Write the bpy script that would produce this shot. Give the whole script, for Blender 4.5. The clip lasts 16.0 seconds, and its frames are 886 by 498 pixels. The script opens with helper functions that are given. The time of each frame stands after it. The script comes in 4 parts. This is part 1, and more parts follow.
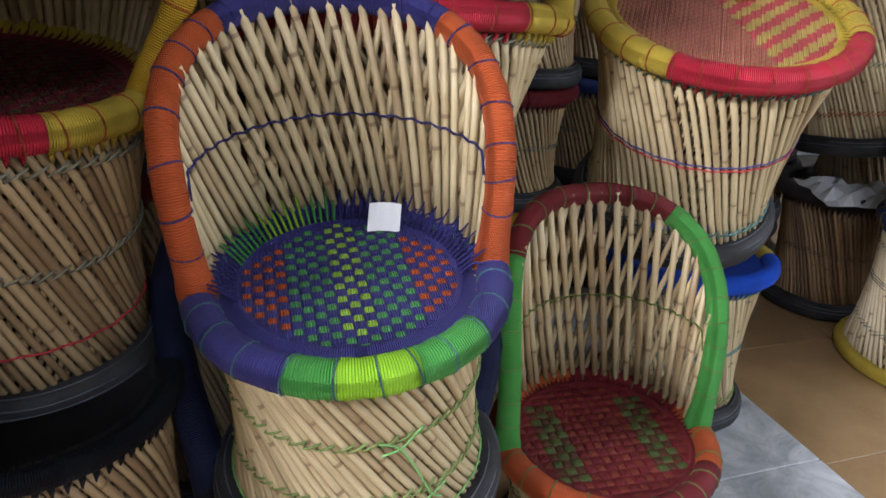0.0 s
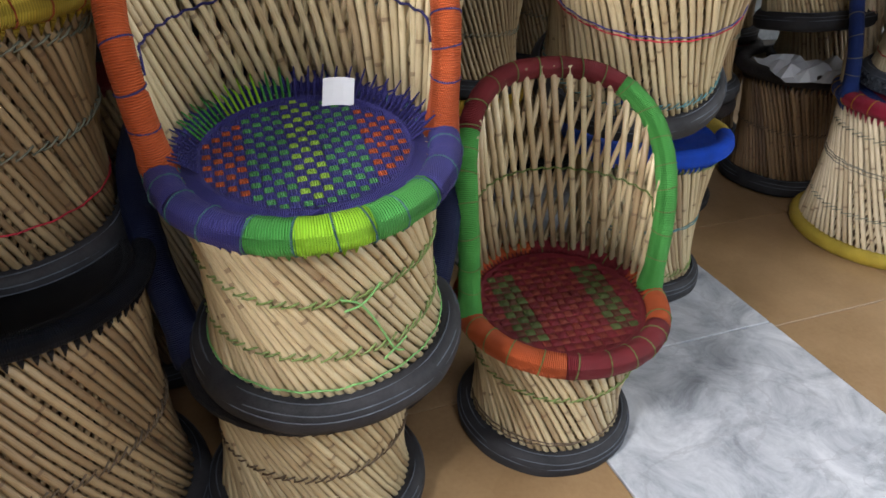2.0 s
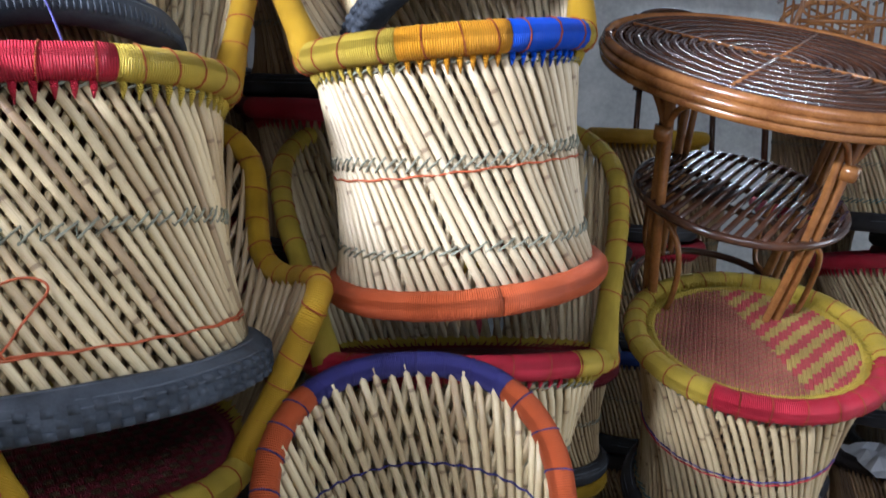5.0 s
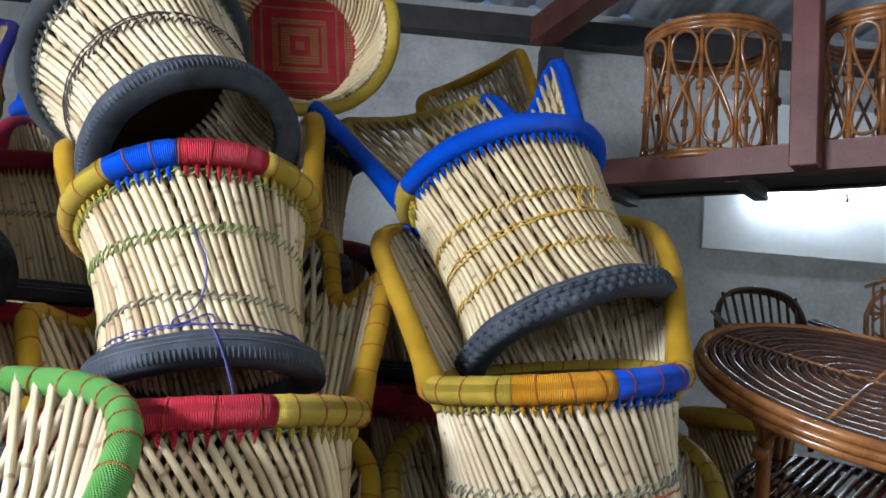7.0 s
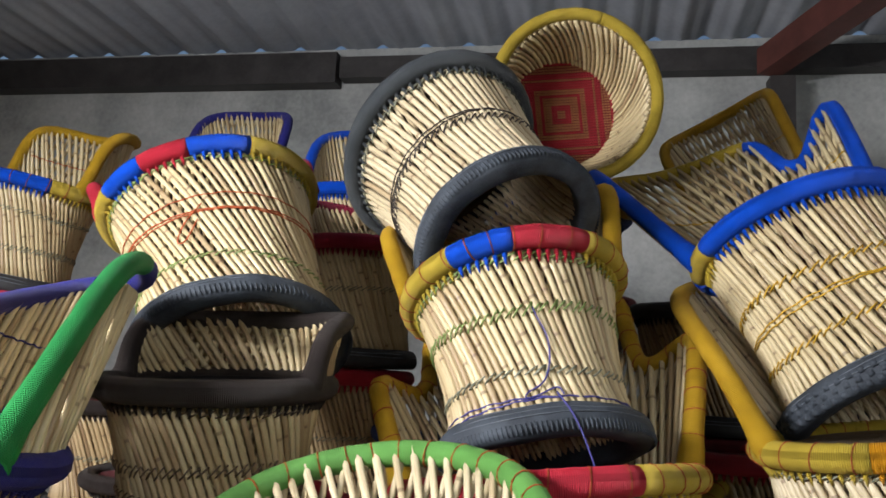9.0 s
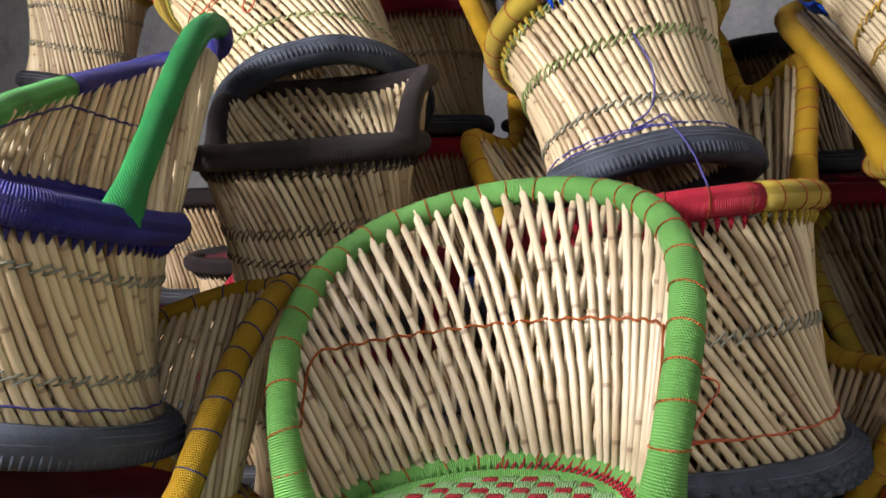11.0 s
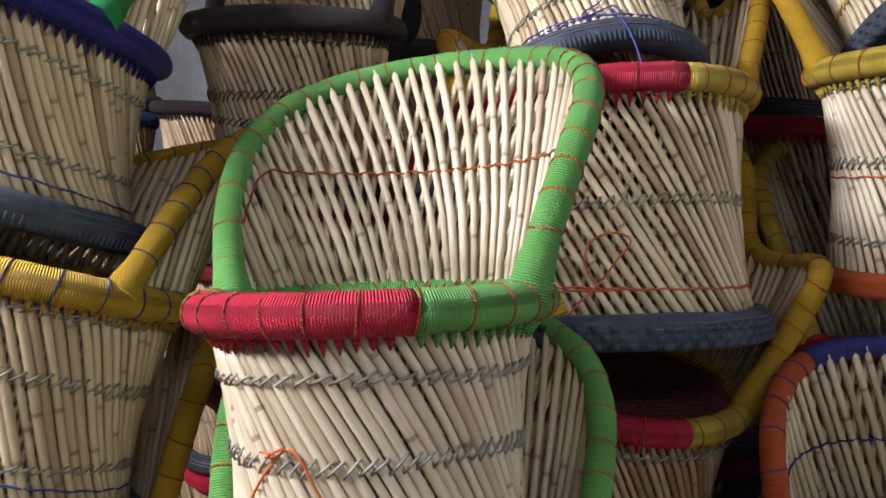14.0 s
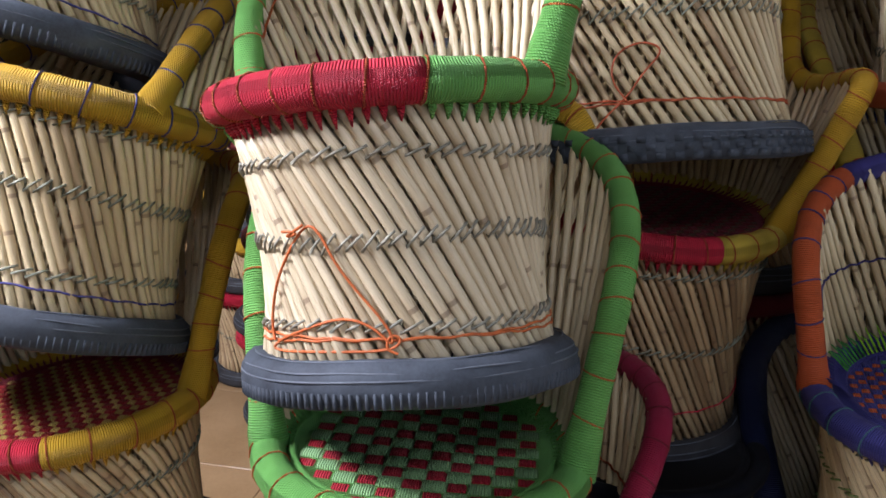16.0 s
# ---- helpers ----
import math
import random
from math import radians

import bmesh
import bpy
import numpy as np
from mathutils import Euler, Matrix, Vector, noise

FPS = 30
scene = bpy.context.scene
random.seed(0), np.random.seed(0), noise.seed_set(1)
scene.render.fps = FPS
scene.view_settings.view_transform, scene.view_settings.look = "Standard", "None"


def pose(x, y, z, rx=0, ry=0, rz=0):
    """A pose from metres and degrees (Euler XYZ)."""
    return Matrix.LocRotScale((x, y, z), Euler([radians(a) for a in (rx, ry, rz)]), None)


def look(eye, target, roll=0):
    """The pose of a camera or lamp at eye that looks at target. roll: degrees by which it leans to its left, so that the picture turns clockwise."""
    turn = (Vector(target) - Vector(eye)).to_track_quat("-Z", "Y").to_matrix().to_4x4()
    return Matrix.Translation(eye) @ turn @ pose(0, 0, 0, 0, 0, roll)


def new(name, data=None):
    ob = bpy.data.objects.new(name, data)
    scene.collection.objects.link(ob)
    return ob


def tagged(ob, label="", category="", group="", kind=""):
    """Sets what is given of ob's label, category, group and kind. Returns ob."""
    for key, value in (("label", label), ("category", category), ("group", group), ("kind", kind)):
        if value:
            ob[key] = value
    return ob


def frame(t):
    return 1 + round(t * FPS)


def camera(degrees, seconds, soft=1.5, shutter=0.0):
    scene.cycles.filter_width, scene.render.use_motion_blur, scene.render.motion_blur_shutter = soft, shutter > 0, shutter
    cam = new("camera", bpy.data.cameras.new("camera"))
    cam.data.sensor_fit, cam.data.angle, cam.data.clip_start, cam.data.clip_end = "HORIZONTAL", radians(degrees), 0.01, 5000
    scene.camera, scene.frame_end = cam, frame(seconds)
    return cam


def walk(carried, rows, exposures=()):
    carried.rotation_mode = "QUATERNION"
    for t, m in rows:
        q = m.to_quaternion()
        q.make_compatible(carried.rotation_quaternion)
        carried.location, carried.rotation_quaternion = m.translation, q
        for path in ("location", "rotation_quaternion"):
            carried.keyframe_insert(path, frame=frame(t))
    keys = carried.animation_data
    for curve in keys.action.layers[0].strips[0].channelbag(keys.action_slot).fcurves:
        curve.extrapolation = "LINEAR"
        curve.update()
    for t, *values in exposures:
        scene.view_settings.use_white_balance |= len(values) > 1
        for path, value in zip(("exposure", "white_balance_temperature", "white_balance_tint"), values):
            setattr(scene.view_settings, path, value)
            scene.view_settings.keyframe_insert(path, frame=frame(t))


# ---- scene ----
cam = camera(60.0, 16.0, soft=1.6, shutter=0.2)
LIFT = Matrix.Translation((0, 0, -0.055))
PATH = [
    (0, (-0.093, 0.048, 1.450), (-0.030, 1.876, 0.640), 4.20),
    (0.5, (-0.076, 0.023, 1.435), (-0.020, 1.808, 0.534), 3.60),
    (1, (-0.075, 0.015, 1.422), (0.001, 1.769, 0.465), 3.10),
    (1.5, (-0.069, -0.018, 1.416), (0.030, 1.717, 0.427), 3.20),
    (2, (-0.052, -0.038, 1.417), (0.074, 1.679, 0.399), 2.90),
    (2.5, (-0.047, -0.044, 1.419), (0.112, 1.673, 0.406), 3.00),
    (3, (-0.037, -0.029, 1.500), (0.116, 1.724, 0.548), 3.00),
    (3.5, (-0.074, 0.022, 1.524), (0.061, 1.862, 0.751), 1.70),
    (4, (-0.112, -0.008, 1.562), (-0.004, 1.889, 0.940), 1.50),
    (4.5, (-0.124, -0.022, 1.679), (-0.134, 1.912, 1.172), 2.10),
    (4.8, (-0.134, -0.033, 1.725), (-0.193, 1.927, 1.331), 2.70),
    (5, (-0.173, -0.025, 1.747), (-0.218, 1.950, 1.433), 2.60),
    (5.2, (-0.184, -0.033, 1.777), (-0.243, 1.950, 1.527), 2.70),
    (7.3, (-0.267, -0.195, 1.998), (-0.579, 1.759, 2.285), 4.90),
    (7.5, (-0.295, -0.212, 2.024), (-0.624, 1.737, 2.334), 4.90),
    (8, (-0.382, -0.266, 2.032), (-0.826, 1.655, 2.370), 3.70),
    (8.5, (-0.447, -0.320, 2.017), (-1.075, 1.550, 2.345), 3.10),
    (9, (-0.493, -0.363, 2.007), (-1.240, 1.469, 2.300), 3.20),
    (9.5, (-0.533, -0.382, 1.979), (-1.355, 1.427, 2.208), 2.30),
    (10, (-0.540, -0.349, 1.948), (-1.438, 1.437, 1.992), 0.20),
    (10.2, (-0.552, -0.359, 1.955), (-1.452, 1.427, 1.899), -0.60),
    (12.3, (-0.617, -0.297, 1.775), (-1.427, 1.506, 1.465), -1.50),
    (12.5, (-0.615, -0.292, 1.764), (-1.429, 1.508, 1.450), -1.10),
    (13, (-0.566, -0.336, 1.730), (-1.401, 1.460, 1.447), 0.70),
    (13.5, (-0.483, -0.399, 1.688), (-1.331, 1.395, 1.440), 2.70),
    (14, (-0.380, -0.431, 1.653), (-1.304, 1.325, 1.402), 2.90),
    (14.5, (-0.337, -0.461, 1.591), (-1.350, 1.243, 1.330), 2.10),
    (15, (-0.313, -0.456, 1.551), (-1.355, 1.221, 1.233), 0.50),
    (15.5, (-0.309, -0.441, 1.511), (-1.346, 1.223, 1.114), -0.10),
    (16, (-0.315, -0.434, 1.488), (-1.330, 1.220, 1.007), 0.60),
]
EXPOSURES = [(0, 0.05, 6250, 12), (1.5, 0.05, 6400, 11), (3.2, 0.1, 6500, 12), (4.2, 0.1, 6200, 12), (5.2, -0.1, 5700, 11), (7.3, -0.78, 5950, 6),
             (8.5, -0.88, 6500, 6), (10.2, -0.92, 6700, 12), (12.3, -0.88, 6200, 18), (14, -0.85, 6000, 16), (16, -0.6, 6000, 16)]
walk(cam, [(t, LIFT @ look(eye, goal, roll)) for t, eye, goal, roll in PATH], EXPOSURES)

# ---- light: overcast day through the open shop front, tube lamps under the loft, unseen lamps added ----
world = bpy.data.worlds.new("world")
scene.world = world
world.use_nodes = True
wn = world.node_tree.nodes
sky = wn.new("ShaderNodeTexSky")
sky.sky_type, sky.sun_disc = 'NISHITA', False
sky.sun_elevation, sky.sun_rotation = radians(50), radians(150)
world.node_tree.links.new(sky.outputs[0], wn["Background"].inputs[0])
wn["Background"].inputs[1].default_value = 0.13


def lamp(name, kind, m, energy, color, size=(1, 1), angle=0.0):
    data = bpy.data.lights.new(name, kind)
    data.energy, data.color = energy, color
    if kind == 'AREA':
        data.shape, data.size, data.size_y = 'RECTANGLE', size[0], size[1]
    if kind == 'SUN':
        data.angle = angle
    ob = new(name, data)
    ob.matrix_world = m
    return ob


lamp("daylight_door", 'AREA', look((4.45, 1.0, 1.75), (0.2, 1.3, 0.7)), 75, (0.90, 0.96, 1.0), (1.9, 2.0))
# Unseen key lamp at the left, placed by how the chairs are lit.
lamp("unseen_key_light", 'AREA', look((-2.45, -1.0, 2.80), (-1.0, 0.9, 1.6)), 390, (0.96, 0.95, 1.0), (1.2, 0.3))
# Unseen fill added to brighten the orange chair from the front.
lamp("unseen_front_fill", 'AREA', look((0.50, -0.9, 2.90), (-0.1, 1.2, 0.9)), 26, (0.96, 0.95, 1.0), (1.2, 0.2))
lamp("overcast_sun", 'SUN', look((1.5, -4, 6), (0, 0, 0)), 1.3, (1.0, 0.97, 0.92), angle=radians(12))


# ---- materials ----
def material(name, rough=0.6, metal=0.0, spec=0.5):
    m = bpy.data.materials.new(name)
    m.use_nodes = True
    b = m.node_tree.nodes["Principled BSDF"]
    b.inputs["Roughness"].default_value, b.inputs["Metallic"].default_value = rough, metal
    b.inputs["Specular IOR Level"].default_value = spec
    return m, m.node_tree.nodes, m.node_tree.links, b


def node(nodes, kind, **values):
    n = nodes.new(kind)
    for k, v in values.items():
        n.inputs[k].default_value = v
    return n


def ramp(nodes, stops):
    n = nodes.new("ShaderNodeValToRGB")
    e = n.color_ramp.elements
    while len(e) < len(stops):
        e.new(0.5)
    for i, (p, c) in enumerate(stops):
        e[i].position, e[i].color = p, (*c, 1)
    return n


def calc(nodes, links, op, a, b=None):
    n = nodes.new("ShaderNodeMath")
    n.operation = op
    for i, v in enumerate((a, b)):
        if v is None:
            continue
        if isinstance(v, (int, float)):
            n.inputs[i].default_value = v
        else:
            links.new(v, n.inputs[i])
    return n.outputs[0]


def mixed(nodes, links, fac, a, b, kind='MIX'):
    n = nodes.new("ShaderNodeMix")
    n.data_type, n.blend_type = 'RGBA', kind
    for i, v in ((0, fac), (6, a), (7, b)):
        if isinstance(v, (int, float)):
            n.inputs[i].default_value = v
        elif isinstance(v, tuple):
            n.inputs[i].default_value = (*v, 1)
        else:
            links.new(v, n.inputs[i])
    return n.outputs[2]


def relief(nodes, links, shader, height, strength=0.3, distance=0.002):
    n = node(nodes, "ShaderNodeBump", Strength=strength, Distance=distance)
    links.new(height, n.inputs["Height"])
    links.new(n.outputs[0], shader.inputs["Normal"])


def reed(name, pale, mid, dark, rough=0.42):
    """Split reed and bamboo canes: each cane its own tone, joints, spots and lengthwise grain."""
    m, n, l, b = material(name, rough, 0, 0.5)
    ob, geo, uv = n.new("ShaderNodeObjectInfo"), n.new("ShaderNodeNewGeometry"), n.new("ShaderNodeUVMap")
    rnd = calc(n, l, 'FRACT', calc(n, l, 'ADD', calc(n, l, 'MULTIPLY', ob.outputs["Random"], 7.3), geo.outputs["Random Per Island"]))
    tone = ramp(n, [(0.0, dark), (0.22, mid), (0.6, pale), (1.0, tuple(min(1, c * 1.12) for c in pale))])
    l.new(rnd, tone.inputs[0])
    sep = n.new("ShaderNodeSeparateXYZ")
    l.new(uv.outputs[0], sep.inputs[0])
    tex = n.new("ShaderNodeTexCoord")
    big = node(n, "ShaderNodeTexNoise", Scale=9.0, Detail=3.0)
    l.new(tex.outputs["Object"], big.inputs["Vector"])
    grain = node(n, "ShaderNodeTexNoise", Scale=1.0, Detail=4.0)
    mp = node(n, "ShaderNodeMapping", Scale=(22.0, 700.0, 1.0))
    l.new(uv.outputs[0], mp.inputs[0])
    l.new(mp.outputs[0], grain.inputs["Vector"])
    # joints of the cane
    place = calc(n, l, 'ADD', calc(n, l, 'MULTIPLY', sep.outputs[0], 3.1), calc(n, l, 'MULTIPLY', rnd, 17.0))
    ring = calc(n, l, 'LESS_THAN', calc(n, l, 'ABSOLUTE', calc(n, l, 'SUBTRACT', calc(n, l, 'FRACT', place), 0.5)), 0.011)
    near = calc(n, l, 'SUBTRACT', 1.0, calc(n, l, 'MINIMUM', calc(n, l, 'MULTIPLY', calc(n, l, 'ABSOLUTE', calc(n, l, 'SUBTRACT', calc(n, l, 'FRACT', place), 0.5)), 16.0), 1.0))
    c1 = mixed(n, l, calc(n, l, 'MULTIPLY', big.outputs[0], 0.45), tone.outputs[0], mid, 'MIX')
    spot = ramp(n, [(0.30, (0.55, 0.45, 0.33)), (0.46, (1, 1, 1)), (1.0, (1.05, 1.03, 1.0))])
    l.new(grain.outputs[0], spot.inputs[0])
    c2 = mixed(n, l, 0.75, c1, spot.outputs[0], 'MULTIPLY')
    c3 = mixed(n, l, calc(n, l, 'MULTIPLY', near, 0.22), c2, (0.24, 0.12, 0.05), 'MIX')
    c4 = mixed(n, l, calc(n, l, 'MULTIPLY', ring, 0.55), c3, (0.10, 0.055, 0.03), 'MIX')
    l.new(c4, b.inputs["Base Color"])
    relief(n, l, b, calc(n, l, 'ADD', calc(n, l, 'MULTIPLY', ring, 0.8), calc(n, l, 'MULTIPLY', grain.outputs[0], 0.5)), 0.35, 0.0012)
    return m


REED = reed("pale_reed", (0.57, 0.475, 0.285), (0.44, 0.34, 0.19), (0.28, 0.19, 0.105))
REED_WHITE = reed("white_reed", (0.58, 0.495, 0.335), (0.47, 0.385, 0.245), (0.36, 0.27, 0.16))
# The same reed darkened: shade low in the stacks is put into the colour.
REED_SHADED = reed("shaded_reed", (0.42, 0.31, 0.17), (0.32, 0.22, 0.115), (0.21, 0.135, 0.07))
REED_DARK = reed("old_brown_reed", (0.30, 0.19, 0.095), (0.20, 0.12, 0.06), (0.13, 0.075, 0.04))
ROPES = {}


def cord(color):
    """Nylon cord wound tightly: fine turns across the run, slight gloss, dust."""
    key = tuple(color)
    if key in ROPES:
        return ROPES[key]
    m, n, l, b = material("wound_cord", 0.52, 0, 0.25)
    uv, tex = n.new("ShaderNodeUVMap"), n.new("ShaderNodeTexCoord")
    wob = node(n, "ShaderNodeTexNoise", Scale=60.0, Detail=2.0)
    l.new(tex.outputs["Object"], wob.inputs["Vector"])
    sep = n.new("ShaderNodeSeparateXYZ")
    l.new(uv.outputs[0], sep.inputs[0])
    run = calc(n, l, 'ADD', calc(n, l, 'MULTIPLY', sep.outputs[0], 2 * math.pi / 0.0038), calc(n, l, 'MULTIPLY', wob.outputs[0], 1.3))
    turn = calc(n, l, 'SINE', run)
    twist = calc(n, l, 'SINE', calc(n, l, 'ADD', calc(n, l, 'MULTIPLY', sep.outputs[1], 2 * math.pi / 0.004), calc(n, l, 'MULTIPLY', run, 0.5)))
    patch = node(n, "ShaderNodeTexNoise", Scale=14.0, Detail=4.0)
    l.new(tex.outputs["Object"], patch.inputs["Vector"])
    shade = ramp(n, [(0.25, tuple(c * 0.66 for c in color)), (0.55, tuple(color)), (0.85, tuple(min(1, c * 1.2 + 0.02) for c in color))])
    l.new(patch.outputs[0], shade.inputs[0])
    # Shade in the dips between turns, mixed into the cord colour.
    groove_shade = calc(n, l, 'MULTIPLY_ADD', turn, 0.25)
    groove_shade.node.inputs[2].default_value = 0.25
    c = mixed(n, l, calc(n, l, 'SUBTRACT', 0.5, groove_shade), shade.outputs[0], tuple(x * 0.52 for x in color))
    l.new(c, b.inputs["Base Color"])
    relief(n, l, b, calc(n, l, 'ADD', turn, calc(n, l, 'MULTIPLY', twist, 0.35)), 0.9, 0.0021)
    ROPES[key] = m
    return m


PURPLE, ORANGE, GREEN, LIME = (0.062, 0.058, 0.26), (0.66, 0.125, 0.035), (0.10, 0.46, 0.09), (0.42, 0.85, 0.04)
RED, YELLOW, GOLD, BLUE = (0.60, 0.022, 0.05), (0.66, 0.48, 0.06), (0.66, 0.39, 0.025), (0.001, 0.10, 0.82)
NAVY, BLACK, MAROON, CRIMSON = (0.016, 0.024, 0.075), (0.012, 0.012, 0.014), (0.22, 0.018, 0.03), (0.38, 0.015, 0.06)
AMBER, TEAL, GREY, LEAF = (0.85, 0.37, 0.012), (0.10, 0.26, 0.27), (0.28, 0.27, 0.21), (0.26, 0.60, 0.19)
SAGE, OLIVE, BROWN, RUST = (0.26, 0.27, 0.20), (0.24, 0.34, 0.10), (0.17, 0.12, 0.075), (0.50, 0.10, 0.03)
SMOKE = (0.045, 0.035, 0.033)


def twine(color):
    """Thin slack string for lacing and ties."""
    key = ("twine", *color)
    if key not in ROPES:
        ROPES[key] = mottled("twine", tuple(c * 0.55 for c in color), tuple(min(1, c * 0.95) for c in color), 30, 0.6, 0.3, 0.001)
    return ROPES[key]


def mottled(name, a, c, scale=8.0, rough=0.7, bump=0.2, dist=0.003, spec=0.4):
    m, n, l, b = material(name, rough, 0, spec)
    tex = n.new("ShaderNodeTexCoord")
    big = node(n, "ShaderNodeTexNoise", Scale=scale, Detail=8.0, Roughness=0.65)
    fine = node(n, "ShaderNodeTexNoise", Scale=scale * 22, Detail=4.0)
    for t in (big, fine):
        l.new(tex.outputs["Object"], t.inputs["Vector"])
    mix = calc(n, l, 'ADD', calc(n, l, 'MULTIPLY', big.outputs[0], 0.8), calc(n, l, 'MULTIPLY', fine.outputs[0], 0.2))
    col = ramp(n, [(0.34, a), (0.66, c)])
    l.new(mix, col.inputs[0])
    l.new(col.outputs[0], b.inputs["Base Color"])
    relief(n, l, b, mix, bump, dist)
    return m


RUBBER = mottled("dusty_tyre_rubber", (0.018, 0.022, 0.029), (0.062, 0.074, 0.092), 11, 0.72, 0.35, 0.002, 0.25)
RUBBER_DARK = mottled("black_tyre_rubber", (0.012, 0.012, 0.014), (0.04, 0.04, 0.043), 11, 0.62, 0.35, 0.002, 0.25)
CONCRETE = mottled("stained_cement_wall", (0.24, 0.25, 0.25), (0.52, 0.53, 0.52), 1.6, 0.9, 0.4, 0.01)
PLASTER = mottled("whitewashed_wall", (0.60, 0.63, 0.64), (0.75, 0.78, 0.79), 1.4, 0.85, 0.3, 0.008)
STEEL = mottled("red_oxide_steel", (0.075, 0.022, 0.018), (0.15, 0.05, 0.04), 5, 0.5, 0.2, 0.001)
STEEL_DARK = mottled("dark_steel", (0.02, 0.018, 0.018), (0.055, 0.05, 0.05), 5, 0.55, 0.2, 0.001)
SHEET = mottled("grey_roof_sheet", (0.34, 0.36, 0.42), (0.52, 0.55, 0.60), 1.5, 0.55, 0.1, 0.002)
TILE = mottled("brown_floor_tile", (0.24, 0.145, 0.065), (0.36, 0.235, 0.12), 3.5, 0.32, 0.06, 0.001, 0.5)
RATTAN = mottled("varnished_rattan", (0.13, 0.045, 0.012), (0.34, 0.15, 0.045), 14, 0.22, 0.2, 0.001, 0.6)
RATTAN_DARK = mottled("dark_varnished_rattan", (0.028, 0.013, 0.008), (0.085, 0.035, 0.018), 14, 0.2, 0.2, 0.001, 0.6)
PAPER = mottled("white_paper", (0.70, 0.72, 0.75), (0.78, 0.80, 0.82), 5, 0.7, 0.05, 0.001)
SEAM = mottled("scuffed_tyre_seam", (0.05, 0.06, 0.075), (0.12, 0.135, 0.16), 14, 0.6, 0.2, 0.001, 0.3)


def marble():
    m, n, l, b = material("grey_white_marble", 0.35, 0, 0.5)
    tex = n.new("ShaderNodeTexCoord")
    a = node(n, "ShaderNodeTexNoise", Scale=5.5, Detail=12.0, Roughness=0.72, Distortion=0.7)
    v = node(n, "ShaderNodeTexNoise", Scale=1.7, Detail=7.0, Distortion=2.4)
    for t in (a, v):
        l.new(tex.outputs["Object"], t.inputs["Vector"])
    col = ramp(n, [(0.32, (0.20, 0.215, 0.23)), (0.46, (0.40, 0.425, 0.445)), (0.64, (0.62, 0.64, 0.65))])
    l.new(a.outputs[0], col.inputs[0])
    vein = calc(n, l, 'LESS_THAN', calc(n, l, 'ABSOLUTE', calc(n, l, 'SUBTRACT', v.outputs[0], 0.5)), 0.012)
    l.new(mixed(n, l, calc(n, l, 'MULTIPLY', vein, 0.25), col.outputs[0], (0.26, 0.26, 0.27)), b.inputs["Base Color"])
    relief(n, l, b, a.outputs[0], 0.1, 0.002)
    return m


MARBLE = marble()


def glow(name, color, strength):
    m, n, l, b = material(name)
    b.inputs["Emission Color"].default_value, b.inputs["Emission Strength"].default_value = (*color, 1), strength
    return m


TUBE_GLOW = glow("lit_tube", (0.86, 0.94, 1.0), 85.0)


# ---- mesh building ----
class Geo:
    """Gathers points, faces and a lengthwise UV into one mesh."""

    def __init__(self):
        self.v, self.f, self.uv, self.n = [], [], [], 0

    def add(self, v, f, uv=None):
        v = np.asarray(v, float).reshape(-1, 3)
        self.v.append(v)
        for q in f:
            self.f.append([int(i) + self.n for i in q])
        self.uv.append(np.zeros((len(v), 2)) if uv is None else np.asarray(uv, float).reshape(-1, 2))
        self.n += len(v)
        return self

    def mesh(self, name, mat, smooth=True):
        me = bpy.data.meshes.new(name)
        v = np.concatenate(self.v)
        me.from_pydata(v.tolist(), [], self.f)
        uv = np.concatenate(self.uv)
        layer = me.uv_layers.new(name="run")
        idx = np.empty(len(me.loops), np.int32)
        me.loops.foreach_get("vertex_index", idx)
        layer.data.foreach_set("uv", uv[idx].astype(np.float32).ravel())
        me.polygons.foreach_set("use_smooth", np.full(len(me.polygons), smooth))
        me.materials.append(mat)
        me.update()
        return me


def part(name, geo, mat, parent, label="", smooth=True, kind=""):
    ob = new(name, geo if isinstance(geo, bpy.types.Mesh) else geo.mesh(name, mat, smooth))
    ob.parent = parent
    return tagged(ob, label, kind=kind)


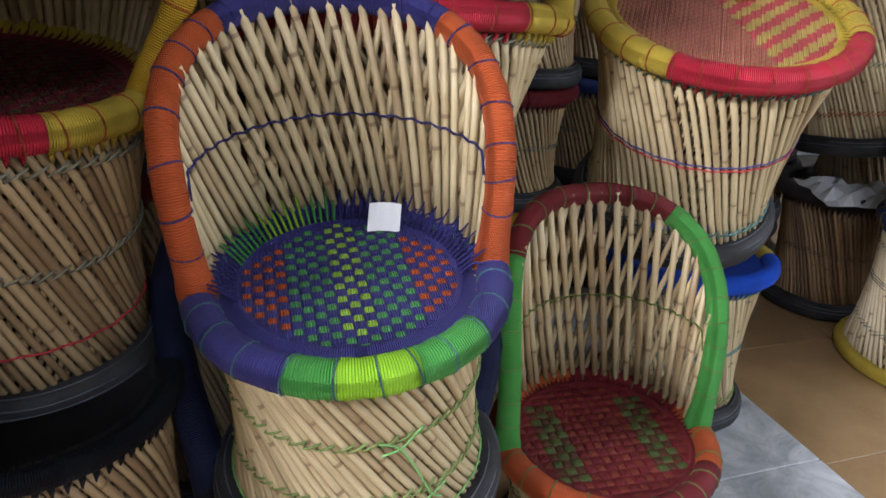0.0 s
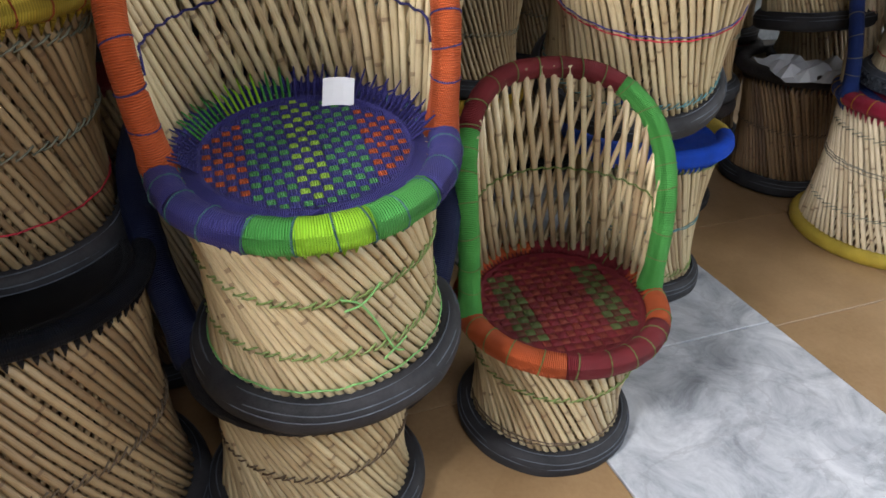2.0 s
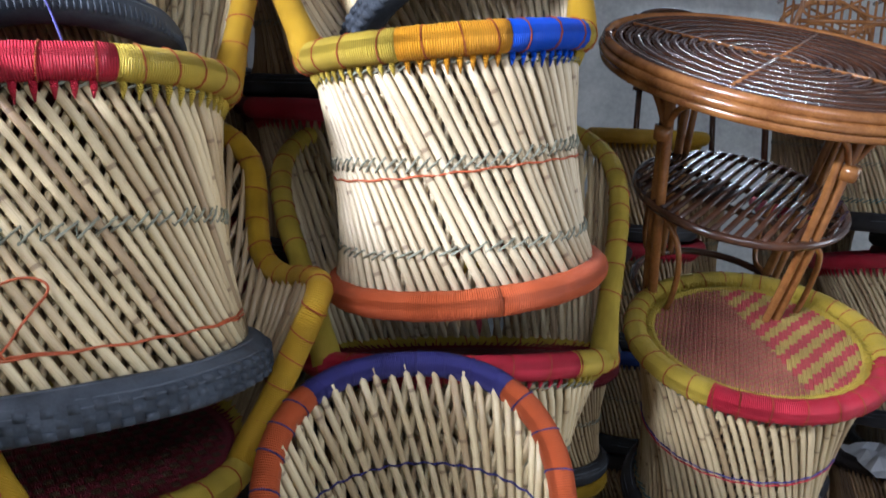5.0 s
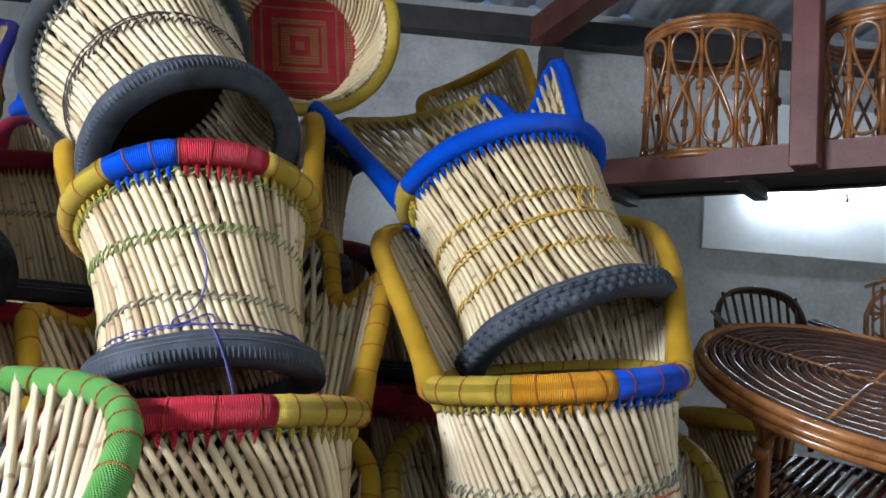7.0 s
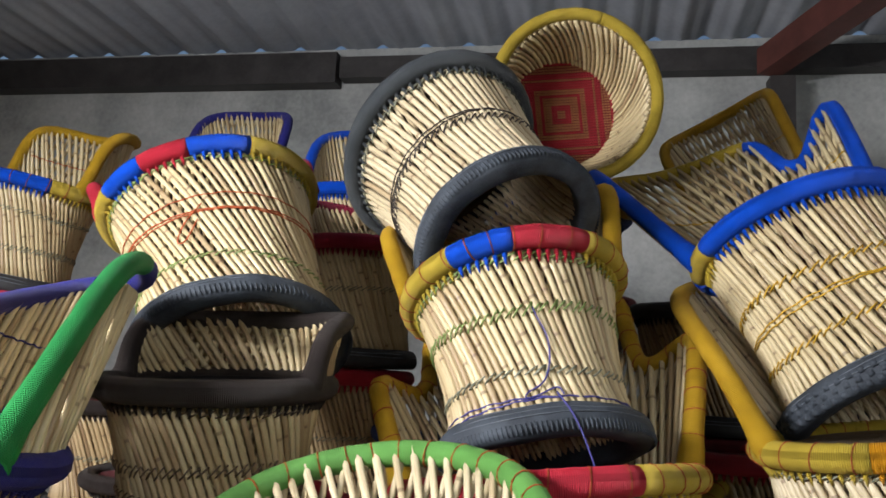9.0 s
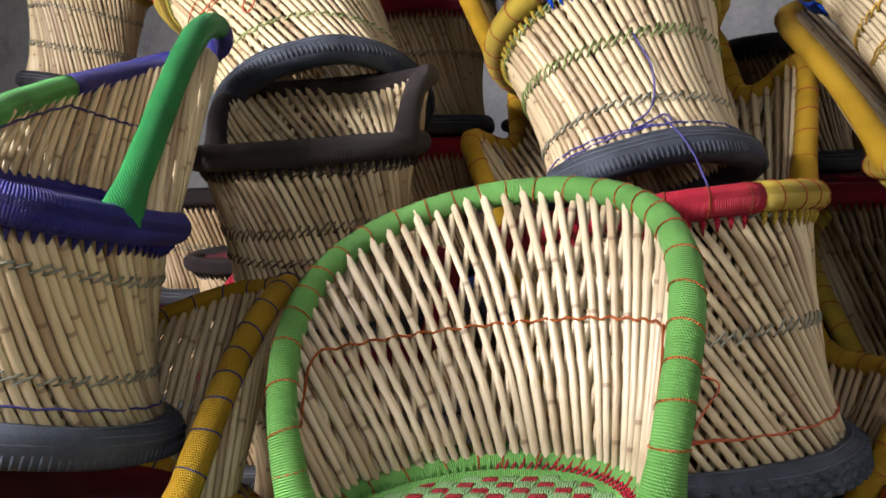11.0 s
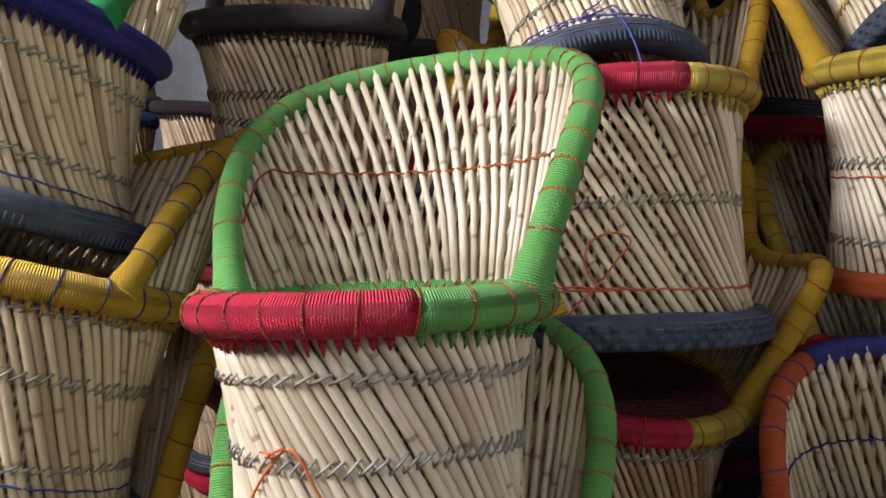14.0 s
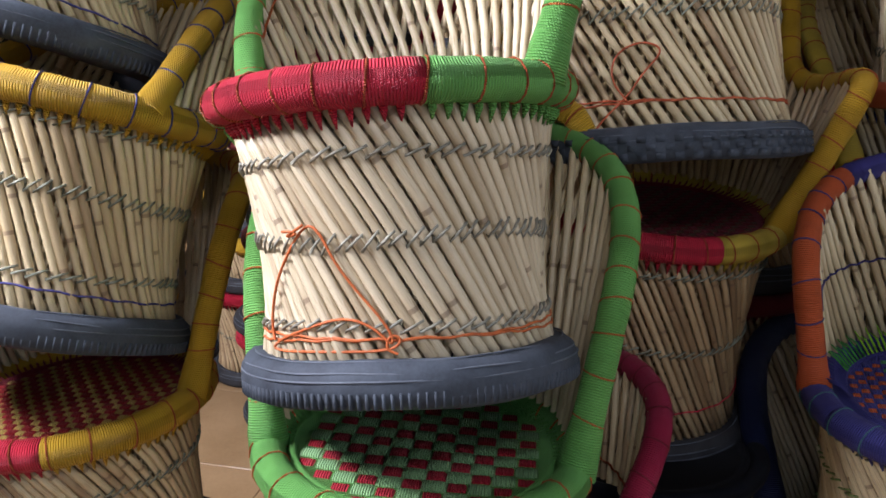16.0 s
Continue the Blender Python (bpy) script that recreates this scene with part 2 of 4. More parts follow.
def tube(geo, pts, r, sides=8, closed=False, flat=1.0, caps=True):
    """A round bar along points; r one radius or one for each point; UV in metres along and around."""
    p = np.asarray(pts, float)
    k = len(p)
    d = np.roll(p, -1, 0) - np.roll(p, 1, 0) if closed else np.gradient(p, axis=0)
    d /= np.linalg.norm(d, axis=1)[:, None] + 1e-12
    a = np.cross(d[0], (0.0, 0.0, 1.0))
    if np.linalg.norm(a) < 0.2:
        a = np.cross(d[0], (0.0, 1.0, 0.0))
    a /= np.linalg.norm(a)
    rows = []
    for i in range(k):
        a = a - d[i] * (a @ d[i])
        a /= np.linalg.norm(a) + 1e-12
        rows.append(a.copy())
    a = np.array(rows)
    b = np.cross(d, a)
    r = np.broadcast_to(np.asarray(r, float), (k,))
    w = np.linspace(0, 2 * np.pi, sides, endpoint=False)
    v = p[:, None] + r[:, None, None] * (np.cos(w)[None, :, None] * a[:, None] + flat * np.sin(w)[None, :, None] * b[:, None])
    s = np.concatenate([[0], np.cumsum(np.linalg.norm(np.diff(p, axis=0), axis=1))])
    uv = np.stack(np.broadcast_arrays(s[:, None], (w * r.mean())[None, :]), -1)
    f = []
    for i in range(k if closed else k - 1):
        j = (i + 1) % k
        for c in range(sides):
            e = (c + 1) % sides
            f.append((i * sides + c, i * sides + e, j * sides + e, j * sides + c))
    if not closed and caps:
        f.append(tuple(range(sides))[::-1])
        f.append(tuple((k - 1) * sides + c for c in range(sides)))
    geo.add(v.reshape(-1, 3), f, uv.reshape(-1, 2))
    return geo


def box(geo, lo, hi, m=None, bevel=0.0):
    """A block with chamfered edges."""
    bm = bmesh.new()
    bmesh.ops.create_cube(bm, size=1.0)
    lo, hi = Vector(lo), Vector(hi)
    for v in bm.verts:
        v.co = Vector([(lo[i] + hi[i]) / 2 + v.co[i] * (hi[i] - lo[i]) for i in range(3)])
    if bevel:
        bmesh.ops.bevel(bm, geom=bm.edges[:], offset=bevel, segments=1, affect='EDGES')
    bm.verts.index_update()
    co = [tuple((m @ v.co) if m else v.co) for v in bm.verts]
    geo.add(co, [[v.index for v in f.verts] for f in bm.faces], [(c[0] + c[2], c[1]) for c in co])
    bm.free()
    return geo


def smoothed(pts, times=2, closed=False):
    """Corner cutting."""
    p = np.asarray(pts, float)
    for _ in range(times):
        q = np.roll(p, -1, 0)
        a, b = 0.75 * p + 0.25 * q, 0.25 * p + 0.75 * q
        if closed:
            p = np.stack([a, b], 1).reshape(-1, 3)
        else:
            p = np.concatenate([p[:1], np.stack([a[:-1], b[:-1]], 1).reshape(-1, 3), p[-1:]])
    return p


def resample(p, n):
    p = np.asarray(p, float)
    s = np.concatenate([[0], np.cumsum(np.linalg.norm(np.diff(p, axis=0), axis=1))])
    u = np.linspace(0, s[-1], n)
    return np.stack([np.interp(u, s, p[:, i]) for i in range(3)], 1)


def reeds(paths, radii, sides=6):
    """Vertices and faces of many canes: paths (n, k, 3)."""
    n, k, _ = paths.shape
    d = np.gradient(paths, axis=1)
    d /= np.linalg.norm(d, axis=2, keepdims=True)
    out = paths.copy()
    out[..., 2] = 0
    out /= np.linalg.norm(out, axis=2, keepdims=True) + 1e-9
    b = np.cross(d, out)
    b /= np.linalg.norm(b, axis=2, keepdims=True) + 1e-9
    a = np.cross(b, d)
    w = np.linspace(0, 2 * np.pi, sides, endpoint=False)
    v = paths[:, :, None] + radii[:, None, None, None] * (np.cos(w)[None, None, :, None] * a[:, :, None] + np.sin(w)[None, None, :, None] * b[:, :, None])
    s = np.concatenate([np.zeros((n, 1)), np.cumsum(np.linalg.norm(np.diff(paths, axis=1), axis=2), 1)], 1)
    uv = np.stack(np.broadcast_arrays(s[:, :, None], (w * 0.006)[None, None, :]), -1)
    f = []
    for i in range(k - 1):
        for c in range(sides):
            e = (c + 1) % sides
            f.append((i * sides + c, i * sides + e, (i + 1) * sides + e, (i + 1) * sides + c))
    f.append(tuple(range(sides))[::-1])
    f.append(tuple((k - 1) * sides + c for c in range(sides)))
    return v.reshape(n, k * sides, 3), f, uv.reshape(n, k * sides, 2)


DIP = [(1, 0), (.97, .3), (.93, .56), (.84, .58), (.62, .5), (.52, .56), (.44, .9), (.36, 1), (.2, 1.02), (0, 1.02)]

WING = [(1, 0), (.97, .4), (.93, .78), (.84, .8), (.62, .6), (.52, .66), (.44, .95), (.36, 1), (.2, 1.02), (0, 1.02)]


class Shape:
    """The measures of one reed chair; its front looks to -y, its base ring lies at z = 0."""

    def __init__(self, R, Ry, H, Rb, Hb=0.4, flare=0.05, lean=0.05, pw=2.6, thf=1.7, waist=0.022, tubes=(0.028, 0.024), base_tilt=(0, 0, 0), pl=None, pr=None, skew=0.0):
        self.R, self.Ry, self.H, self.Rb, self.Hb, self.flare, self.lean = R, Ry, H, Rb, Hb, flare, lean
        self.pw, self.thf, self.waist, self.rt, self.ht, self.base_tilt = pw, thf, waist, tubes[0], tubes[1], base_tilt
        self.pl, self.pr, self.skew = pl or pw, pr or pw, skew

    def sunk(self, p):
        """The base ring is not quite parallel to the rim: shifts points by the share that is left to the base."""
        a, b, c = self.base_tilt
        p[..., 2] += (1 - np.clip(p[..., 2] / self.H, 0, 1)) * (a * p[..., 0] + b * p[..., 1] + c)
        return p

    def rim(self, phi, inset=0.0, z=0.0):
        return np.stack([(self.R - inset) * np.sin(phi), -(self.Ry - inset) * np.cos(phi), self.H + z + 0 * phi], -1)

    def wall(self, th, s, inset=0.0):
        """Side of the body at share s of its height; th from the front."""
        top, low = 0.012 + inset, 0.004 + inset
        w = self.waist * np.sin(np.pi * np.maximum(s, 0) ** 0.8)
        rx = (self.Rb - low) * (1 - s) + (self.R - top) * s - w
        ry = (self.Rb - low) * (1 - s) + (self.Ry - top) * s - w
        return self.sunk(np.stack([rx * np.sin(th), -ry * np.cos(th), self.H * s + 0 * th], -1))

    def back(self, th, h, inset=0.0):
        """The backrest's surface at share h of its height; th from the back."""
        g = 1 + self.flare * h
        return np.stack([(self.R * g - inset) * np.sin(th), (self.Ry * g - inset) * np.cos(th) + self.lean * h, self.H + self.Hb * h], -1)

    def outline(self):
        """Angle and height of the hoop, from its right foot to its left."""
        if self.pw <= 0:
            d = np.array(DIP if self.pw == 0 else WING, float)
            q = np.linspace(0, len(d) - 1, 34)
            a, b = np.interp(q, range(len(d)), d[:, 0]), np.interp(q, range(len(d)), d[:, 1])
            th, h = self.thf * np.concatenate([a, -a[-2::-1]]), np.concatenate([b, b[-2::-1]])
        else:
            u = np.linspace(0, np.pi, 90)
            power = 2 / np.where(np.cos(u) < 0, self.pl, self.pr)
            th, h = self.thf * np.sign(np.cos(u)) * np.abs(np.cos(u)) ** power, np.abs(np.sin(u)) ** power
        return th, h * (1 + self.skew * th / self.thf)

    def hoop(self, n=64):
        th, h = self.outline()
        p = self.back(th, h)
        return resample(smoothed(p, 1), n)[::-1]


def rope_runs(sh, parent, runs, curve, r, name, bind, closed, every=0.058, sides=12, teeth=0):
    """A bar wound with cord in coloured runs (from, to as shares of its length), with thin binding turns."""
    n = len(curve)
    s = np.linspace(0, 1, n)
    for lo, hi, color in runs:
        k = max(4, int((hi - lo) * n) + 1)
        q = np.linspace(lo, hi, k) % 1.0000001
        pts = np.stack([np.interp(q, s, curve[:, i]) for i in range(3)], 1)
        wob = 1 + 0.035 * np.sin(np.arange(k) * 2.1 + lo * 40) * np.sin(np.arange(k) * 0.7)
        if name == "hoop_wrap":
            wob = wob * (1 + 0.30 * np.exp(-(q / 0.035) ** 2) + 0.30 * np.exp(-((1 - q) / 0.035) ** 2))
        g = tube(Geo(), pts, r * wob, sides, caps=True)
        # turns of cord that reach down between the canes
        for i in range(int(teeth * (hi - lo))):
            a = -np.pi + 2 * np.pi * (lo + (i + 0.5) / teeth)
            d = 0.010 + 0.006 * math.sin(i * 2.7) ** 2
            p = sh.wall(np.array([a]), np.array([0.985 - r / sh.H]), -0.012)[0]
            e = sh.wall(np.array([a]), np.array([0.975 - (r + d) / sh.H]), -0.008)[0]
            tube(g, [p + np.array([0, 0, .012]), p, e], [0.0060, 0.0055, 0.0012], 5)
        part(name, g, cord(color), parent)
    if bind is not None:
        length = np.linalg.norm(np.diff(curve, axis=0), axis=1).sum()
        m = int(length / every)
        for i in range(m):
            c = (i + 0.5 + 0.22 * math.sin(i * 5.3)) / m
            p, q = [np.array([np.interp(min(max(c + e, 0), 1), s, curve[:, j]) for j in range(3)]) for e in (-0.004, 0.004)]
            d = (q - p) / (np.linalg.norm(q - p) + 1e-9)
            a = np.cross(d, (0.31, 0.2, 0.93))
            a /= np.linalg.norm(a)
            b = np.cross(d, a)
            w = np.linspace(0, 2 * np.pi, 12, endpoint=False)
            ring = (p + q) / 2 + (r * 1.02) * (np.cos(w)[:, None] * a + np.sin(w)[:, None] * b) + 0.005 * np.sin(w + i)[:, None] * d
            part("binding_turn", tube(Geo(), ring, 0.0017, 4, closed=True), cord(bind), parent)


def lashing(sh, parent, level, color, n, twist, cross=False, thick=0.0021):
    """Twine laced round the canes in a slanting stitch."""
    g = Geo()
    m = int(n * (1.18 if cross else 0.95))
    k = np.arange(m)
    mid = 2 * np.pi * (k + 0.12 * np.sin(k * 2.3 + level * 7)) / m
    half = 2 * np.pi / m * 0.62
    rise = ((0.0115 if cross else 0.0078) / sh.H) * (1 + 0.18 * np.sin(k * 1.9))
    flow = level + (0.004 / sh.H) * np.sin(mid * 3 + level * 9)
    th = np.stack([mid - half, mid, mid + half, mid + half * 0.85], 1).ravel()
    s = np.stack([flow - rise, flow, flow + rise, flow], 1).ravel()
    out = np.tile([-0.0082, -0.0108, -0.0082, 0.002], m)
    tube(g, sh.wall(th, np.clip(s, 0.01, 0.99), out), thick, 5, closed=True)
    part("lashing", g, twine(color), parent)


def band_cord(sh, parent, level, color, sag=0.004, thick=0.0019, turns=1):
    """A cord tied round the body."""
    g = Geo()
    th = np.linspace(0, 2 * np.pi, 90, endpoint=False)
    for i in range(turns):
        s = level + (sag * np.sin(th * 2 + 1 + i * 2) + 0.0015 * np.sin(th * 23) + 0.006 * i) / sh.H
        tube(g, sh.wall(th, s, -0.0085), thick, 5, closed=True)
    part("tied_cord", g, twine(color), parent)


def tyre(sh, parent, kind):
    """The base ring, cut from an old tyre, or wound with cord."""
    R = sh.Rb
    th = np.linspace(0, 2 * np.pi, 72, endpoint=False)
    if isinstance(kind, tuple):
        c = np.stack([R * np.sin(th), -R * np.cos(th), 0 * th], -1)
        rope_runs(sh, parent, [(0, 1, kind)], np.concatenate([c, c[:1]]), 0.027, "base_ring", None, True)
        return
    prof = [(-.022, .030), (-.004, .036), (.012, .034), (.021, .026), (.024, .021), (.028, .014), (.030, .004), (.030, -.010), (.026, -.022), (.016, -.029), (-.01, -.03), (-.026, -.028), (-.028, .0)]
    prof = np.array(prof)
    wob = 1 + 0.006 * np.sin(th * 3 + R * 50) + 0.003 * np.sin(th * 11)
    rr = (R + prof[None, :, 0]) * wob[:, None]
    zz = prof[None, :, 1] + 0.002 * np.sin(th * 5)[:, None]
    v = sh.sunk(np.stack([rr * np.sin(th)[:, None], -rr * np.cos(th)[:, None], zz], -1))
    k, m = v.shape[:2]
    f = [(i * m + j, i * m + (j + 1) % m, ((i + 1) % k) * m + (j + 1) % m, ((i + 1) % k) * m + j) for i in range(k) for j in range(m)]
    g = Geo().add(v, [q[::-1] for q in f], np.stack(np.broadcast_arrays((th * R)[:, None], prof[None, :, 1]), -1))
    if kind in ("tread", "knob", "smooth"):
        n, rows = {"tread": (120, 2), "knob": (64, 3), "smooth": (150, 1)}[kind]
        for j in range(rows):
            for i in range(n):
                a = 2 * np.pi * (i + 0.5 * (j % 2)) / n
                w = R * np.pi / n * (0.62 if kind != "smooth" else 0.45)
                z0, z1 = {"tread": (-.020 + j * .022, -.003 + j * .022), "knob": (-.025 + j * .016, -.013 + j * .016), "smooth": (-.026, -.004)}[kind]
                out = 0.0335 if kind != "smooth" else 0.0315
                e = np.array([math.sin(a), -math.cos(a), 0])
                t = np.array([math.cos(a), math.sin(a), 0])
                base = [e * (R + 0.024) + t * sx * w + np.array([0, 0, z]) for sx, z in ((-1, z0), (1, z0), (1, z1), (-1, z1))]
                top = [e * (R + out) + t * sx * w * 0.8 + np.array([0, 0, z * 0.9]) for sx, z in ((-1, z0), (1, z0), (1, z1), (-1, z1))]
                base, top = list(sh.sunk(np.array(base))), list(sh.sunk(np.array(top)))
                g.add(base + top, [(4, 5, 6, 7), (0, 1, 5, 4), (1, 2, 6, 5), (2, 3, 7, 6), (3, 0, 4, 7)])
    part("tyre_base", g, RUBBER_DARK if kind == "plain" else RUBBER, parent)
    # raised seam line of the side wall
    th = np.linspace(0, 2 * np.pi, 60, endpoint=False)
    for off, z, wave in ((.0235, 0.0215, 9), (.0290, 0.0105, 5), (.0075, 0.0350, 7)):
        line = np.stack([(R + off) * np.sin(th), -(R + off) * np.cos(th), z + 0.0012 * np.sin(th * wave)], -1)
        part("tyre_seam", tube(Geo(), sh.sunk(line), 0.0015, 4, closed=True), SEAM, parent)


def seat(sh, parent, pattern, ring, turn=0.0, cell=(0.020, 0.0125), fine=True, lace=(), disc=0.87, tall=0.017):
    """A woven seat: strands over and under one another inside a flat wound ring. pattern(i, j, x, y) gives a colour."""
    rx, ry = sh.R - sh.rt * 0.5, sh.Ry - sh.rt * 0.5
    th = np.linspace(0, 2 * np.pi, 64, endpoint=False)
    prof = [(1.0, 0.004), (0.97, 0.002), (disc + .06, 0.003), (disc + .045, 0.008), (disc + .015, 0.008), (disc, 0.001), (0.4, -0.003), (0.0, -0.003)]
    v = np.array([[(rx * q * math.sin(a), -ry * q * math.cos(a), sh.H + z) for q, z in prof] for a in th])
    m = len(prof)
    f = [(i * m + j, i * m + j + 1, ((i + 1) % 64) * m + j + 1, ((i + 1) % 64) * m + j) for i in range(64) for j in range(m - 1)]
    uv = np.array([[(a * rx, q * rx) for q, z in prof] for a in th])
    part("seat_ring", Geo().add(v, f, uv), cord(ring), parent)
    if not fine:
        return
    strands = {}
    for i in range(22, 79):
        a = 2 * math.pi * i / 100
        p = [(rx * q * math.sin(a + b), -ry * q * math.cos(a + b), sh.H + z) for q, z, b in ((1.0, tall * (1 + 0.3 * math.sin(i * 3.1)), 0), ((1 + disc) / 2 + .015, tall * 0.75, .01), (disc + .02, 0.008, .02))]
        tone = next((c for lo, hi, c in lace if lo <= i < hi), ring)
        tube(strands.setdefault(tone, Geo()), p, [0.0014, 0.0026, 0.0026], 4)
    for tone, g in strands.items():
        part("seat_lacing", g, cord(tone), parent, kind="stuff")
    made = {}
    ca, sa = math.cos(turn), math.sin(turn)
    nx, ny = int(rx / cell[0]) + 1, int(ry / cell[1]) + 1
    for i in range(-nx, nx + 1):
        for j in range(-ny, ny + 1):
            x, y = i * cell[0], j * cell[1]
            if (x / (rx * disc)) ** 2 + (y / (ry * disc)) ** 2 > 1.0:
                continue
            c, up = pattern(i, j, x, y)
            g = made.setdefault(c, Geo())
            hx, hy = cell[0] * (0.56 if up else 0.46), cell[1] * (0.46 if up else 0.40)
            z = sh.H + (0.0022 if up else 0.0012)
            q = []
            for sx, sy, dz in ((-1, -1, -.004), (1, -1, -.004), (1, 1, -.004), (-1, 1, -.004), (-.7, -.66, .0016), (.7, -.66, .0016), (.7, .66, .0016), (-.7, .66, .0016)):
                px, py = x + sx * hx, y + sy * hy
                q.append((px * ca - py * sa, px * sa + py * ca, z + dz))
            g.add(q, [(4, 5, 6, 7), (0, 1, 5, 4), (1, 2, 6, 5), (2, 3, 7, 6), (3, 0, 4, 7)], [(p[0], p[1]) for p in q])
    for c, g in made.items():
        part("seat_weave", g, cord(c), parent, kind="stuff")


def chair(name, label, category, at, sh, rim, hoop=None, base="tread", laces=(), cords=(), weave=None, ring=BROWN, bind=None, hoop_bind=None,
          canes=REED, n=74, twist=-0.72, single=False, turn=0.0, fine=True, back_cord=None, cell=(0.019, 0.019), tub=False, loose=(), lace=(), disc=0.87, tall=0.017, group="stacked reed chairs"):
    """One reed chair or stool with all its parts."""
    top = tagged(new(name), label, category, group)
    rnd = random.Random(int(abs(at[0] * 977 + at[1] * 571 + at[2] * 313) * 10))
    # body canes: an inner layer one way, an outer layer the other
    k = 6
    s = np.linspace(0.0, 1.0, k)
    for layer, tw, inset, rad in (("inner", -twist * 0.9, 0.0138, 0.0068), ("outer", twist, 0.0, 0.0077)):
        th0 = 2 * np.pi * (np.arange(n) + np.array([rnd.uniform(-.11, .11) for _ in range(n)])) / n
        tws = tw + np.array([rnd.uniform(-.02, .02) for _ in range(n)])
        th = th0[:, None] + tws[:, None] * (s[None] - 0.5)
        ins = inset + np.array([rnd.uniform(-.0015, .0015) for _ in range(n)])
        p = np.stack([sh.wall(th[:, i], s[i] + 0 * th[:, i], ins) for i in range(k)], 1)
        v, f, uv = reeds(p, rad * np.array([rnd.uniform(.82, 1.14) for _ in range(n)]))
        if layer == "outer" and single:
            for i in range(n):
                part("cane", Geo().add(v[i], f, uv[i]), canes, top)
        else:
            g = Geo()
            for i in range(n):
                g.add(v[i], f, uv[i])
            part(layer + "_cane_layer", g, canes, top, kind="stuff")
    tyre(sh, top, base)
    for lv, c, *more in laces:
        lashing(sh, top, lv, c, int(n * 0.85), twist, bool(more))
    for lv, c, *more in cords:
        band_cord(sh, top, lv, c, turns=more[0] if more else 1)
    for c, path in loose:
        q = np.array([(*p, 0.0)[:3] for p in path], float)
        p = np.array([sh.wall(np.array([radians(a)]), np.array([lv]), -0.0125 - o)[0] for a, lv, o in q])
        part("loose_cord", tube(Geo(), smoothed(p, 3), 0.0020, 5), twine(c), top)
    # rim, in runs given by degrees from the front
    th = np.linspace(-np.pi, np.pi, 97)
    curve = sh.rim(th)
    rope_runs(sh, top, [((a + 180) / 360, (b + 180) / 360, c) for a, b, c in rim], curve, sh.rt, "rim_wrap", bind, True, teeth=n)
    if weave:
        seat(Shape(sh.R * .88, sh.Ry * .88, sh.H * .26, sh.Rb) if tub else sh, top, weave, ring, turn, cell, fine, lace, disc, tall)
    elif not tub:
        seat(sh, top, None, ring, fine=False)
    if hoop:
        hp = sh.hoop()
        rope_runs(sh, top, hoop, hp, sh.ht, "hoop_wrap", hoop_bind, False)
        tha, ha = sh.outline()
        o = np.argsort(tha)
        nb = max(12, int(n * 0.86 * sh.thf / np.pi * (1 + 0.4 * max(0, sh.flare))))
        for layer, tw, inset in (("inner", -0.62, 0.016), ("outer", 0.5, 0.003)):
            paths = []
            for i in range(nb):
                t0 = sh.thf * 0.97 * (2 * (i + 0.5 + rnd.uniform(-.15, .15)) / nb - 1)
                lean = tw * min(1.0, 0.12 + 0.62 * (1 - t0 / sh.thf * (1 if tw < 0 else -1)))
                hs = np.linspace(0, 1.05, 40)
                lim = np.interp(np.clip(t0 + lean * hs, -sh.thf, sh.thf), tha[o], ha[o])
                ok = np.nonzero(hs > lim)[0]
                end = hs[ok[0]] if len(ok) else 1.0
                if end < 0.08:
                    continue
                q = np.linspace(-0.03, end, 4)
                paths.append(sh.back(t0 + lean * q, q, inset + rnd.uniform(-.0015, .0015)))
            paths = np.array(paths)
            v, f, uv = reeds(paths, 0.0075 * np.array([rnd.uniform(.85, 1.12) for _ in range(len(paths))]))
            if layer == "inner" and single:
                for i in range(len(paths)):
                    part("back_cane", Geo().add(v[i], f, uv[i]), canes, top)
            else:
                g = Geo()
                for i in range(len(paths)):
                    g.add(v[i], f, uv[i])
                part("back_cane_layer", g, canes, top, kind="stuff")
        if back_cord is not None:
            g = Geo()
            for lvl, c in ((0.5, back_cord),):
                t = np.linspace(-sh.thf * .93, sh.thf * .93, 70)
                h = lvl * np.minimum(1, np.interp(t, tha[o], ha[o]) * 1.6)
                hh = h + 0.006 * np.sin(t * 40)
                tube(g, sh.back(t, hh, 0.0235), 0.0023, 5)
                part("back_cord", g, cord(c), top)
    top.matrix_world = pose(*at)
    return top


# ---- the room ----
YAW = 10.5
ROOM = pose(0, 0, 0, 0, 0, YAW)


def slab(name, lo, hi, mat, label, category="wall", bevel=0.0, m=None):
    return tagged(new(name, box(Geo(), lo, hi, m or ROOM, bevel).mesh(name, mat, False)), label, category, kind="structure")


XL, XR, YF, YB, TOP = -6.2, 5.2, -3.4, 4.62, 4.12
slab("floor", (XL - .2, YF - .2, -0.2), (XR + .2, YB + .2, -0.008), mottled("floor_bed", (0.10, 0.085, 0.07), (0.16, 0.14, 0.12), 4, 0.9), "cement bed under brown floor tiles", "floor")
slab("wall_north", (XL - .2, YB, 0), (XR + .2, YB + .06, TOP - .026), CONCRETE, "stained grey cement back wall of the shop")
slab("wall_west", (XL - .2, YF, 0), (XL, YB, TOP + .4), CONCRETE, "stained grey cement side wall")
slab("wall_east", (XR, YF, 0), (XR + .2, -0.6, TOP + .4), PLASTER, "whitewashed side wall before the side opening")
slab("wall_east", (XR, 1.8, 0), (XR + .2, YB, TOP + .4), PLASTER, "whitewashed side wall behind the side opening")
slab("wall_east", (XR, -0.6, 2.75), (XR + .2, 1.8, TOP + .4), PLASTER, "whitewashed wall over the side opening")
